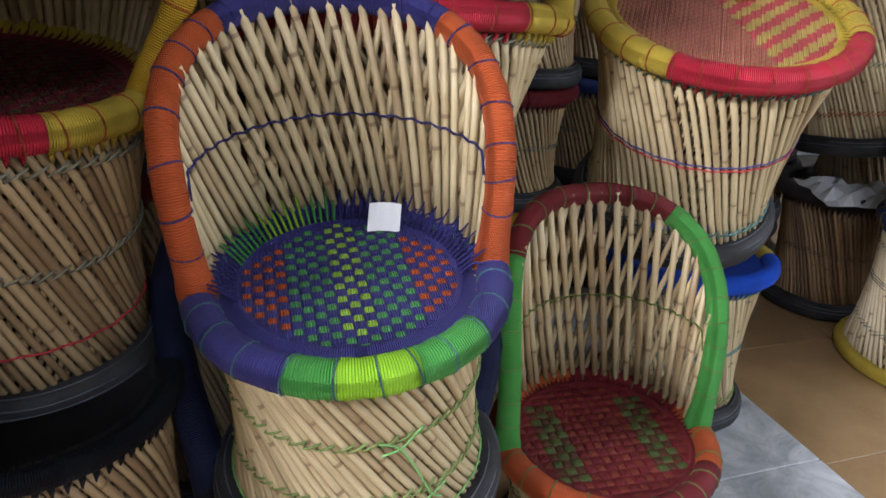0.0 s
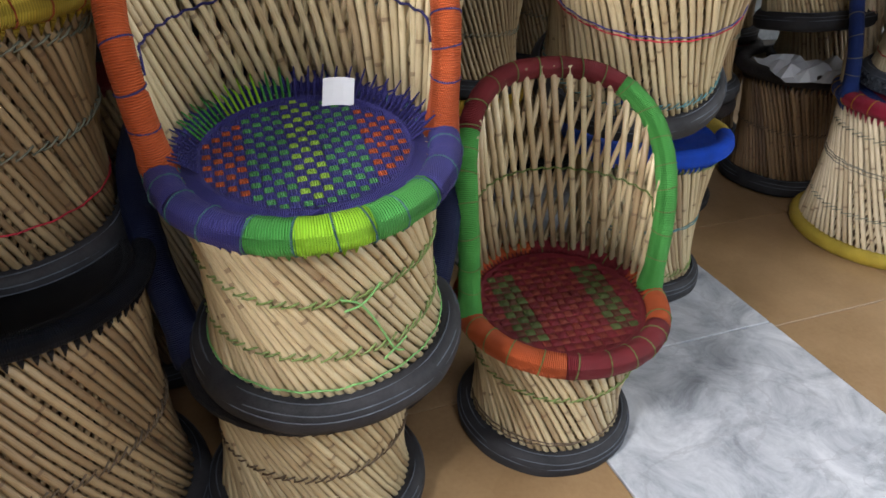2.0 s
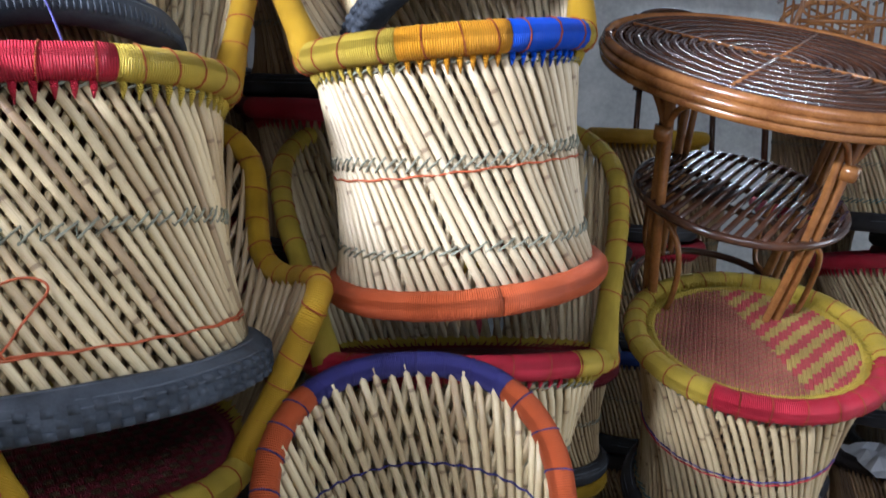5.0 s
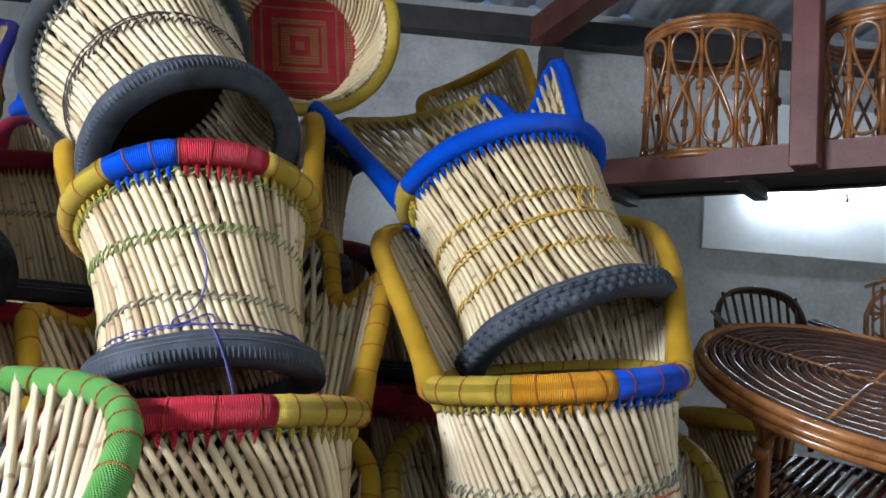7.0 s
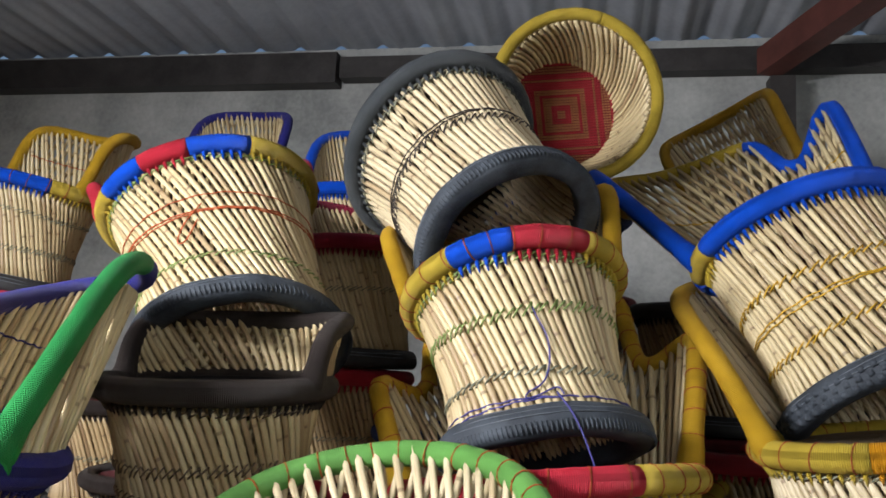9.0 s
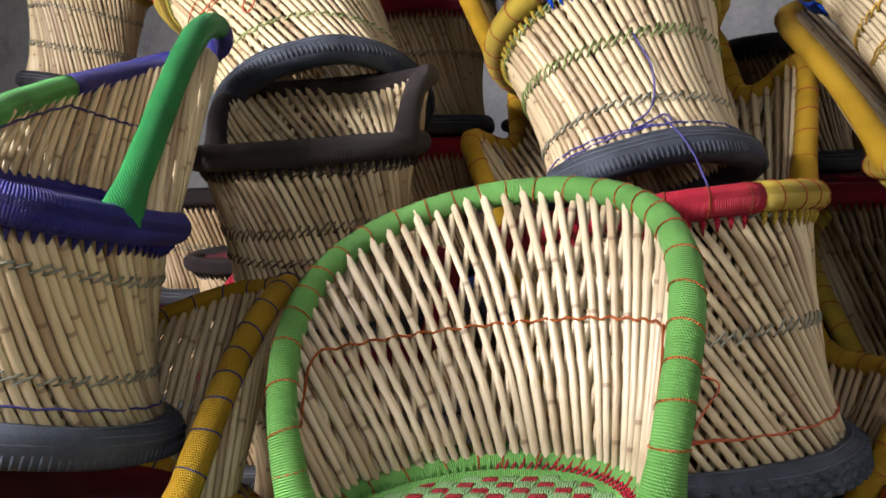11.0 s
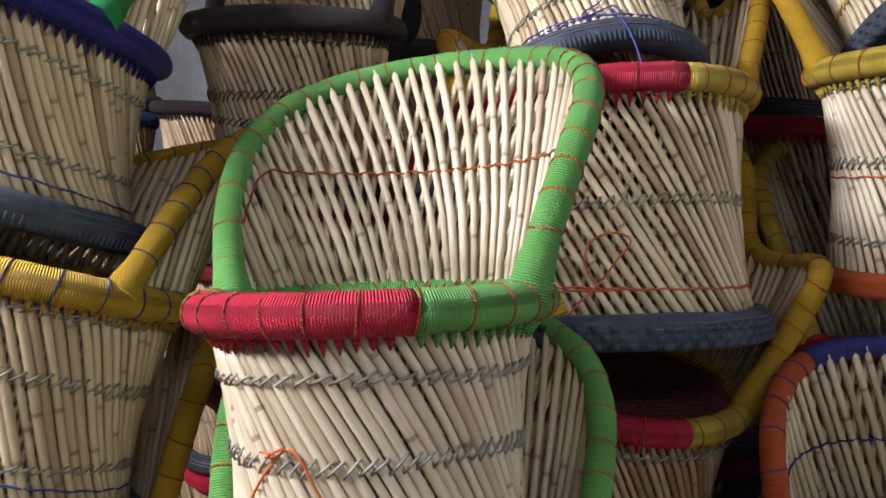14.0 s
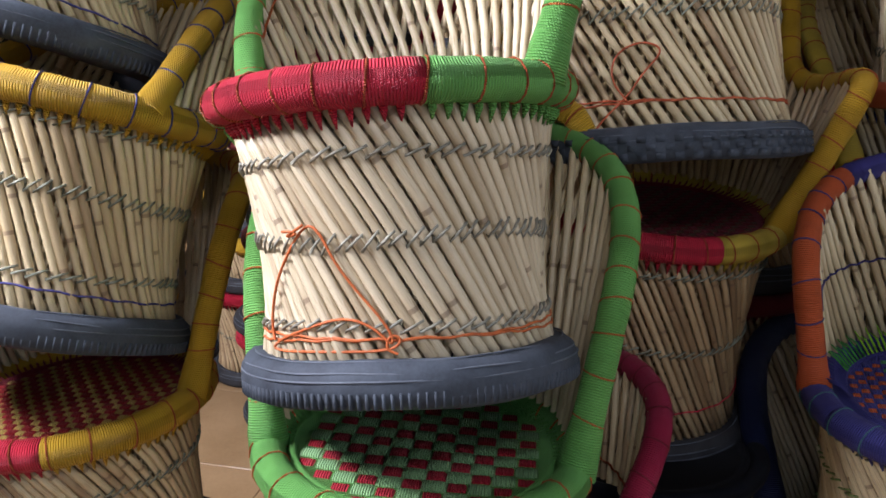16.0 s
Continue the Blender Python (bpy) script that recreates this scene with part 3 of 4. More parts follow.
slab("wall_south", (XL, YF - .2, 0), (-1.8, YF, TOP + .4), CONCRETE, "grey cement front wall beside the opening")
slab("wall_lintel", (-1.8, YF - .2, 3.2), (XR, YF, TOP + .4), CONCRETE, "grey cement lintel over the shop opening")
# Whitewash; its pale extent also paints the pool of tube light.
slab("wall_panel", (1.55, YB - .03, 2.62), (XR, YB, 3.6), PLASTER, "whitewash with painted lamp light on upper back wall")
slab("trim", (XL, YB - .14, 3.80), (-2.35, YB - .004, 4.02), STEEL_DARK, "dark steel wall beam under the roof", "beam")
slab("trim", (-2.33, YB - .12, 3.84), (XR, YB - .004, 3.99), STEEL_DARK, "dark steel wall beam under the roof", "beam")


def ceiling():
    xs = np.linspace(XL - .2, XR + .2, 560)
    z = TOP + 0.034 * np.sin(xs * 2 * np.pi / 0.31) ** 3
    n = len(xs)
    v = [tuple(ROOM @ Vector((x, y, h + e + (YB - y) * 0.03))) for e in (0, 0.012) for y in (YF - .2, YB + .07) for x, h in zip(xs, z)]
    f = []
    for i in range(n - 1):
        f += [(i, i + n, i + n + 1, i + 1), (2 * n + i, 2 * n + i + 1, 3 * n + i + 1, 3 * n + i)]
    return tagged(new("ceiling", Geo().add(v, f).mesh("ceiling", SHEET)), "grey corrugated sheet roof seen from below", "ceiling", kind="structure")


ceiling()
# roof purlins and the red raking beam
for i, y in enumerate((3.1, 1.6)):
    slab("trim", (XL, y, TOP - .09), (XR, y + .06, TOP - .03), STEEL_DARK, "dark steel roof purlin", "beam")
LOFT = pose(0.46, 2.41, 0, 0, 0, -30)
slab("trim", (-.07, -.06, 2.6), (.07, .06, 3.738), STEEL_DARK, "dark steel wall post under the beam", "post", m=pose(-0.33, 4.42, 0, 0, 0, YAW))
slab("trim", (0, -.07, 3.74), (3.9, .07, 3.90), STEEL, "red oxide steel beam under the roof", "beam", m=pose(-0.40, 4.36, 0, 0, 0, -61.7))
# loft of steel beams and boards
slab("trim", (-0.75, 0.0, 2.535), (2.6, 0.06, 2.63), STEEL, "red oxide steel edge beam of the loft", "beam", m=LOFT)
slab("loft_deck", (-0.75, 0.06, 2.58), (2.6, 0.42, 2.612), STEEL_DARK, "dark boarded deck of the loft", "shelf", m=LOFT)
slab("trim", (-0.75, 0.42, 2.57), (2.6, 0.46, 2.61), STEEL_DARK, "dark steel rear beam of the loft", "beam", m=LOFT)
slab("trim", (0.06, -0.075, 2.535), (0.145, -0.002, TOP + .1), STEEL, "red oxide steel post standing on the loft edge", "post", 0.004, m=LOFT)
for i in range(7):
    slab("trim", (-0.7 + i * 0.52, 0.064, 2.53), (-0.65 + i * 0.52, .417, 2.577), STEEL_DARK, "dark steel joist of the loft", "beam", m=LOFT)


def tube_lamp(a, b):
    a, b = Vector(a), Vector(b)
    top = tagged(new("tube_lamp"), "lit white fluorescent tube on the back wall", "lamp", "tube lamps")
    d = (b - a).normalized()
    part("lit_tube", tube(Geo(), [a + d * .02, b - d * .02], 0.014, 10), TUBE_GLOW, top)
    for p, q in ((a, a + d * .02), (b - d * .02, b)):
        part("end_cap", tube(Geo(), [p, q], 0.017, 10), STEEL_DARK, top)
    g = Geo()
    up = Vector((0, 0, .032))
    tube(g, [a + up, b + up], 0.02, 4)
    part("batten", g, PAPER, top)
    for s in (.15, .85):
        p = a.lerp(b, s) + up
        part("bracket", box(Geo(), (p.x - .02, p.y, p.z - .02), (p.x + .02, p.y + .085, p.z + .02)), STEEL_DARK, top, smooth=False)
    return top


tube_lamp((0.94, 4.76, 2.99), (1.57, 4.876, 2.99))
tube_lamp((1.32, 4.81, 3.10), (2.3, 4.99, 3.10))


SOFT_GLOW = glow("added_tube_glow", (0.9, 0.95, 1.0), 14.0)


def unseen_ceiling_lamp(c, yaw):
    """An added twin tube fitting, out of view under the roof, with its light."""
    m = pose(*c, 0, 0, yaw)
    top = tagged(new("unseen_ceiling_lamp"), "added unseen twin tube lamp hung under roof", "lamp", "tube lamps")
    part("housing", box(Geo(), (-.62, -.032, .02), (.62, .032, .07), None, .006), PAPER, top, smooth=False)
    for y in (-.035, .035):
        part("lit_tube", tube(Geo(), [(-.6, y, 0), (.6, y, 0)], 0.014, 10), SOFT_GLOW, top)
    for x in (-.4, .4):
        part("hanger", tube(Geo(), [(x, 0, .07), (x, 0, TOP + .35 - c[2])], 0.004, 6), STEEL_DARK, top)
    top.matrix_world = m
    return top


unseen_ceiling_lamp((-2.45, -1.0, 2.83), -20)
unseen_ceiling_lamp((0.50, -0.9, 2.93), -8)


# ---- the chairs ----
NAVY_BLACK, MAROON2, RED2, NAVY2 = (0.004, 0.006, 0.013), (0.23, 0.022, 0.03), (0.36, 0.02, 0.05), (0.02, 0.05, 0.22)
SLATE, VIOLET, EMERALD, LEAF2, RUST2, AMBER2 = (0.075, 0.085, 0.095), (0.032, 0.032, 0.27), (0.02, 0.30, 0.07), (0.18, 0.48, 0.11), (0.60, 0.14, 0.03), (0.62, 0.36, 0.03)
MINT, ROSE = (0.28, 0.50, 0.22), (0.42, 0.02, 0.035)


def weave_a(i, j, x, y):
    if (i + j) % 2:
        return PURPLE, True
    return (LIME2 if abs(i) < 2 and j > -9 else GREEN2, False) if abs(x) < 0.088 else (ORANGE, False)


LIME2, GREEN2 = (0.46, 0.78, 0.10), (0.12, 0.44, 0.14)


def weave_c(i, j, x, y):
    if abs(abs(x) - 0.115) < 0.034 and abs(y) < 0.13:
        return ((0.13, 0.17, 0.05), True) if (i + j) % 2 else ((0.15, 0.07, 0.035), False)
    return (MAROON2, True) if (i + j) % 2 else ((0.30, 0.055, 0.035), False)


def weave_d(i, j, x, y):
    return ((0.17, 0.02, 0.03), True) if (i + j) % 2 else ((0.10, 0.055, 0.03), False)


def weave_k(i, j, x, y):
    if x + 0.5 * y < 0.02:
        return ((0.50, 0.15, 0.11), True) if (i + j) % 2 else ((0.42, 0.20, 0.10), False)
    return ((0.62, 0.09, 0.10), True) if int((x * 0.9 - y * 0.55 + 1) / 0.024) % 2 else ((0.60, 0.44, 0.12), True)


def weave_o(i, j, x, y):
    return (NAVY2, True) if (i // 2) % 2 else (RED2, False)


def weave_y(i, j, x, y):
    return ((0.30, 0.015, 0.02), True) if (i + j) % 2 else ((0.55, 0.38, 0.10), False)


def weave_z(i, j, x, y):
    return (MINT, True) if (i + j) % 2 else (ROSE, False)


def weave_r(i, j, x, y):
    k = max(abs(x) * 1.0, abs(y)) // 0.019
    return ((0.50, 0.03, 0.05), True) if k % 2 else ((0.50, 0.22, 0.09), False)



chair('reed_armchair', 'round reed chair, orange and purple wound rim, tyre base', 'chair', (-0.179, 1.175, 0.473, 6.1, -4.4, 13.1),
      Shape(0.227, 0.238, 0.385, 0.227, 0.366, 0.166, 0.008, pw=2.6, thf=1.595),
      rim=[(-180, -62, PURPLE), (-62, -28, PURPLE), (-28, -11, GREEN), (-12, 15, LIME), (15, 43, GREEN), (43, 180, PURPLE)], hoop=[(0, .36, ORANGE), (.36, .67, PURPLE), (.67, 1, ORANGE)], base='plain', laces=[(.9, SAGE), (.62, OLIVE), (.30, OLIVE)], cords=[(.12, LEAF)], weave=weave_a, lace=[(50, 55, GREEN), (55, 62, LIME), (62, 70, GREEN)], disc=.79, tall=.038, cell=(0.0175, 0.0175), ring=PURPLE, bind=TEAL, hoop_bind=PURPLE, back_cord=PURPLE, single=True, twist=-1.1, loose=[(LEAF, [(2, .63), (9, .60), (14, .52), (20, .38), (25, .24), (30, .21)]), (LEAF, [(3, .56), (12, .57), (20, .66)]), (LEAF, [(19, .22), (26, .25), (33, .27)])])
chair('reed_armchair', 'reed chair with black wound rim under another chair', 'chair', (-0.219, 1.215, 0.030, 0.0, 0.0, 10.0),
      Shape(0.222, 0.226, 0.372, 0.212, 0.400, 0.640, 0.200, pw=2.6, thf=1.7, tubes=(0.034, 0.033)),
      rim=[(-180, 180, NAVY_BLACK)], hoop=[(0, 1, NAVY)], base='plain', laces=[(.85, BROWN), (.5, BROWN)], ring=BLACK, single=True, twist=-1.1)
chair('small_reed_chair', 'small reed chair, maroon and green hoop, red woven seat', 'chair', (0.331, 1.436, 0.029, 4.0, -0.6, 13.6),
      Shape(0.225, 0.218, 0.337, 0.189, 0.468, 0.088, 0.018, pw=2.6, thf=1.596),
      rim=[(-180, -20, ORANGE), (-20, 52, MAROON2), (52, 105, ORANGE), (105, 180, MAROON2)], hoop=[(0, .30, GREEN), (.30, .63, MAROON2), (.63, 1, GREEN)], base='plain', laces=[(.62, OLIVE)], cords=[(.15, BROWN, 2)], weave=weave_c, cell=(0.022, 0.022), ring=MAROON2, bind=OLIVE, hoop_bind=OLIVE, back_cord=OLIVE, single=True, n=58, twist=-1)
# Canes of this chair and the next carry their shade in the colour.
chair('reed_armchair', 'reed armchair, red and yellow wound rim, yellow hoop', 'chair', (-0.826, 1.297, 0.631, 8.0, 0.2, 41.6),
      Shape(0.247, 0.237, 0.483, 0.234, 0.497, 0.702, 0.023, pw=0, thf=2.335, skew=0.11),
      rim=[(-180, -75, YELLOW), (-75, 2, RED), (2, 180, YELLOW)], hoop=[(0, 1, GOLD)], base='plain', laces=[(.86, SAGE), (.5, SAGE)], cords=[(.2, RED)], weave=weave_d, ring=MAROON, bind=RUST, hoop_bind=RUST, single=True, canes=REED_SHADED, twist=-1.1)
chair('reed_armchair', 'brown reed chair, shade-darkened canes, dark rim, standing on floor', 'chair', (-0.764, 1.137, 0.030, 0.0, 0.0, 0.0),
      Shape(0.260, 0.250, 0.575, 0.290, 0.380, 0.060, 0.060, pw=2.6, thf=1.7, tubes=(0.02, 0.02)),
      rim=[(-180, 180, NAVY_BLACK)], base='plain', laces=[(.45, BROWN, 1)], ring=BLACK, single=True, canes=REED_SHADED, twist=-1.3)
chair('reed_armchair', 'reed armchair, red and yellow rim, tyre base', 'chair', (-0.819, 1.208, 1.250, -9.5, -6.8, 17.4),
      Shape(0.307, 0.267, 0.466, 0.299, 0.514, 0.546, 0.136, pw=0, thf=1.416, skew=0.121, base_tilt=(-0.032, 0.051, 0)),
      rim=[(-180, -85, YELLOW), (-85, 30, RED), (30, 180, YELLOW)], hoop=[(0, 1, GOLD)], base='knob', laces=[(.95, SAGE), (.52, SAGE, 1)], cords=[(.16, RUST, 2)], ring=MAROON, bind=RUST, hoop_bind=RUST, single=True, loose=[(RUST, [(-4, .17), (-10, .26), (-8, .36), (2, .40), (10, .36), (2, .28), (-4, .19), (-14, .10), (-20, -.04, .02)]), (RUST, [(-42, .5, .002), (-46, .34), (-50, .16)]), (PURPLE, [(-14, 1.10, .02), (-13, 1.0, .02), (-12, .93)])], twist=-1)
chair('reed_armchair', 'reed chair, blue red yellow rim, purple thread, tyre base', 'chair', (-0.919, 1.335, 1.782, -23.3, -13.5, 16.2),
      Shape(0.255, 0.266, 0.380, 0.208, 0.316, 0.247, -0.078, pw=6, thf=1.401, base_tilt=(-0.059, 0.089, 0)),
      rim=[(-180, -28, YELLOW), (-28, 4, BLUE), (4, 42, RED), (42, 180, YELLOW)], hoop=[(0, 1, GOLD)], base='smooth', laces=[(.9, OLIVE), (.62, OLIVE, 1), (.28, SAGE)], cords=[(.12, PURPLE, 2)], ring=MAROON, bind=RUST, single=True, twist=-.5, loose=[(PURPLE, [(8, .62), (10, .55), (14, .45), (12, .3), (6, .2), (-4, .17), (-6, .13), (4, .15), (14, .19), (16, .14)]), (PURPLE, [(12, .15, .004), (16, 0.0, .03), (20, -.22, .03), (24, -.5, .02)])])
chair('reed_armchair', 'reed armchair, amber and blue rim, orange wound base', 'chair', (-0.161, 1.510, 1.404, 0.3, -7.8, 13.4),
      Shape(0.264, 0.225, 0.440, 0.259, 0.401, 0.417, 0.251, pw=3.2, thf=1.76),
      rim=[(-180, -28, YELLOW), (-28, 12, AMBER), (12, 54, BLUE), (54, 180, YELLOW)], hoop=[(0, 1, GOLD)], base=ORANGE, laces=[(.92, SAGE), (.55, SAGE, 1), (.2, SAGE)], cords=[(.5, RUST)], ring=BROWN, bind=RUST, canes=REED_WHITE, single=True)
chair('reed_armchair', 'reed armchair, red and yellow rim, yellow hoop', 'chair', (-0.139, 1.549, 0.797, -10.4, -1.0, 10.0),
      Shape(0.328, 0.202, 0.400, 0.190, 0.629, 0.380, 0.179, thf=2.032, pl=1.84, pr=1.95, skew=0.043),
      rim=[(-180, -80, YELLOW), (-80, 38, RED), (38, 180, YELLOW)], hoop=[(0, 1, YELLOW)], base='plain', laces=[(.9, SAGE), (.5, SAGE)], weave=weave_d, ring=MAROON, bind=RUST, hoop_bind=RUST)
chair('reed_armchair', 'tilted reed armchair, blue wound rim and arms, tyre base', 'chair', (-0.195, 1.660, 1.943, -27.9, -15.9, 24.6),
      Shape(0.266, 0.227, 0.448, 0.240, 0.622, 0.758, 0.053, pw=-1, thf=1.463, skew=0.1, base_tilt=(0.053, 0.043, 0)),
      rim=[(-180, -112, BLUE), (-112, -78, YELLOW), (-78, 100, BLUE), (100, 180, BLUE)], hoop=[(0, .24, BLUE), (.24, .58, YELLOW), (.58, 1, BLUE)], base='knob', laces=[(.95, GOLD), (.6, GOLD), (.28, GOLD)], cords=[(.45, GOLD, 2)], loose=[(GOLD, [(10, .47), (18, .56), (24, .62), (16, .58), (12, .48), (22, .46), (30, .60)])], ring=MAROON, single=True, back_cord=GOLD, twist=-.3)
chair('reed_stool', 'oval reed stool, red and yellow rim, striped seat', 'stool', (0.573, 1.982, 0.732, 19.3, 3.0, -15.1),
      Shape(0.285, 0.270, 0.514, 0.235),
      rim=[(-180, -20, YELLOW), (-20, 84, RED), (84, 180, YELLOW)], base='plain', laces=[(.92, TEAL, 1), (.12, TEAL)], cords=[(.5, RED), (.52, PURPLE)], weave=weave_k, cell=(0.0105, 0.0105), ring=YELLOW, bind=RUST, single=True)
chair('reed_stool', 'reed stool with blue and yellow rim on floor', 'stool', (0.723, 2.143, 0.028, -1.4, 0.1, 9.4),
      Shape(0.239, 0.218, 0.463, 0.213, 0.400, 0.050, 0.050, pw=2.6, thf=1.65),
      rim=[(-180, 55, BLUE), (55, 75, BLUE), (75, 110, YELLOW), (110, 180, BLUE)], base='plain', laces=[(.9, OLIVE), (.12, OLIVE)], cords=[(.45, TEAL, 3)], ring=BLUE, single=True)
chair('reed_stool', 'dark brown reed stool, black rim, on floor', 'stool', (1.586, 2.918, 0.032, -1.2, -0.3, -1.3),
      Shape(0.235, 0.221, 0.450, 0.207, 0.400, 0.050, 0.050, pw=2.6, thf=1.65),
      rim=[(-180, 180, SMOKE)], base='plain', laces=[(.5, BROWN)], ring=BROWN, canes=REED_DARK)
chair('reed_stool', 'brown reed stool with red wound rim', 'stool', (1.513, 2.824, 0.703, -7.5, -7.7, -11.1),
      Shape(0.253, 0.224, 0.581, 0.185, 0.400, 0.050, 0.050, pw=2.6, thf=1.65),
      rim=[(-180, 180, RED)], base='plain', laces=[(.5, SAGE), (.2, RUST)], ring=MAROON, canes=REED, twist=-0.9)
chair('reed_stool', 'reed stool with blue wound rim, tyre base', 'stool', (1.380, 2.793, 1.425, -2.4, -0.6, 5.8),
      Shape(0.235, 0.225, 0.400, 0.211, 0.400, 0.050, 0.050, pw=2.6, thf=1.65),
      rim=[(-180, 180, BLUE)], base='plain', laces=[(.5, SAGE), (.2, TEAL)], ring=MAROON, canes=REED)
chair('reed_armchair', 'pale reed armchair, red rim, navy hoop, yellow base', 'chair', (1.782, 2.429, 0.029, -0.0, -1.2, -4.7),
      Shape(0.272, 0.260, 0.505, 0.295, 0.400, 0.050, 0.050, pw=2.6, thf=1.65),
      rim=[(-180, -85, NAVY2), (-85, 60, RED2), (60, 180, NAVY2)], hoop=[(0, 1, NAVY2)], base=YELLOW, laces=[(.8, SAGE), (.25, SAGE)], cords=[(.55, GREY, 3)], weave=weave_o, ring=NAVY2, bind=GOLD, hoop_bind=GREY, canes=REED_WHITE, single=True)
chair('reed_armchair', 'pale reed chair with tyre base atop another', 'chair', (1.836, 2.474, 0.580, -0.1, -0.1, 0.1),
      Shape(0.235, 0.225, 0.400, 0.234, 0.400, 0.050, 0.050, pw=2.6, thf=1.65),
      rim=[(-180, 180, RED)], base='knob', laces=[(.5, SAGE)], cords=[(.2, RED)], ring=MAROON, canes=REED_WHITE)
chair('reed_stool', 'tipped reed stool, black wound rim, open tyre base', 'stool', (-1.052, 1.431, 2.268, -48.3, -13.5, 43.7),
      Shape(0.265, 0.286, 0.426, 0.218),
      rim=[(-180, 180, SLATE)], base='smooth', laces=[(.9, SAGE), (.5, SMOKE, 1), (.1, SAGE)], cords=[(.54, SMOKE, 2)], ring=BROWN, single=True, canes=REED_WHITE, twist=-.3)
chair('reed_armchair', 'tilted reed chair, red and blue rim, open tyre base', 'chair', (-1.774, 1.381, 1.968, -33.4, -14.4, 40.8),
      Shape(0.306, 0.263, 0.518, 0.257, 0.220, 0.100, 0.050, pw=6, thf=1.65, base_tilt=(-0.170, -0.008, 0)),
      rim=[(-180, -64, YELLOW), (-64, -36, BLUE), (-36, -10, RED), (-10, 22, BLUE), (22, 180, YELLOW)], hoop=[(0, 1, RED)], base='smooth', laces=[(.92, OLIVE), (.25, OLIVE)], cords=[(.55, RUST, 3), (.66, RUST)], loose=[(RUST, [(-10, .60), (-22, .50), (-30, .38), (-24, .36), (-14, .5)])], ring=BROWN, single=True)
chair('reed_armchair', 'brown reed armchair with black wound rim and arms', 'chair', (-1.613, 1.113, 1.475, 3.1, -1.1, 1.9),
      Shape(0.251, 0.233, 0.400, 0.205, 0.150, 0.050, 0.050, pw=6, thf=1.65),
      rim=[(-180, 180, SMOKE)], hoop=[(0, 1, SMOKE)], base='plain', laces=[(.9, BROWN), (.6, BROWN, 1), (.45, BROWN)], ring=BLACK, single=True)
chair('reed_armchair', 'reed chair with crimson wound hoop under another', 'chair', (-1.613, 1.133, 1.035, 0.0, 0.0, 15.0),
      Shape(0.235, 0.225, 0.400, 0.205, 0.170, 0.250, 0.060, pw=2.6, thf=1.7),
      rim=[(-180, 180, CRIMSON)], hoop=[(0, 1, RED)], base='plain', laces=[(.6, BROWN)], ring=MAROON)
chair('reed_armchair', 'reed armchair, purple rim, green and purple arms', 'chair', (-1.767, 0.421, 1.454, -4.6, 17.3, 33.4),
      Shape(0.173, 0.311, 0.361, 0.250, 0.340, -0.285, 0.277, thf=2.222, pl=1.34, pr=7.54, skew=0.263, base_tilt=(0.104, -0.126, 0)),
      rim=[(-180, 180, VIOLET)], hoop=[(0, .30, GREEN), (.30, .63, VIOLET), (.63, 1, EMERALD)], base='smooth', laces=[(.75, SAGE), (.3, SAGE)], cords=[(.16, PURPLE)], ring=PURPLE, single=True, back_cord=PURPLE)
chair('reed_armchair', 'reed armchair, yellow wound rim, blue threads, tyre base', 'chair', (-1.658, 0.331, 0.958, -15.3, 5.8, 7.7),
      Shape(0.239, 0.243, 0.399, 0.236, 0.358, -0.363, 0.241, thf=1.899, pl=1.62, pr=4.09, skew=0.162, base_tilt=(0.078, -0.080, 0)),
      rim=[(-180, 180, GOLD)], hoop=[(0, 1, GOLD)], base='smooth', laces=[(.9, SAGE), (.6, SAGE, 1), (.25, SAGE)], cords=[(.17, PURPLE)], ring=MAROON, bind=PURPLE, hoop_bind=PURPLE, single=True)
chair('reed_armchair', 'reed armchair, red and yellow rim, red woven seat', 'chair', (-1.623, 0.397, 0.394, 2.1, -3.9, 18.6),
      Shape(0.240, 0.229, 0.395, 0.205, 0.399, 0.352, 0.110, pw=5, thf=1.503),
      rim=[(-180, -80, GOLD), (-80, 24, RED), (24, 180, GOLD)], hoop=[(0, 1, GOLD)], base='plain', laces=[(.7, SAGE)], weave=weave_y, ring=MAROON, bind=RUST, hoop_bind=RUST, single=True, twist=-1)
chair('reed_armchair', 'reed armchair, green hoop, red and green rim', 'chair', (-0.939, 0.494, 0.977, -5.6, -7.5, 5.4),
      Shape(0.244, 0.260, 0.397, 0.226, 0.460, 0.472, 0.047, thf=1.661, pl=1.89, pr=2.03, skew=-0.062, base_tilt=(0.031, -0.095, 0)),
      rim=[(-180, -42, LEAF2), (-42, 40, RED), (40, 180, LEAF2)], hoop=[(0, 1, LEAF2)], base='smooth', laces=[(.78, GREY), (.5, GREY, 1), (.2, GREY)], cords=[(.15, RUST2, 2)], weave=weave_z, lace=[(30, 53, RED)], ring=LEAF2, bind=RUST, hoop_bind=RUST2, back_cord=RUST2, single=True, canes=REED_WHITE, cell=(0.032, 0.027), loose=[(RUST2, [(-26, .15), (-29, .22), (-22, .38), (-4, .56), (2, .55), (8, .40), (24, .20), (25, .13), (18, .21), (8, .24), (-4, .21), (-24, .15), (-27, .11), (0, .12), (24, .12), (28, .16), (24, .18), (22, .13), (26, .11)]), (RUST2, [(-3, .56, .004), (-9, .535, .003), (-6, .53, .003), (-12, .52, .004), (-7, .54, .005), (-13, .54, .004)])], twist=-0.95)
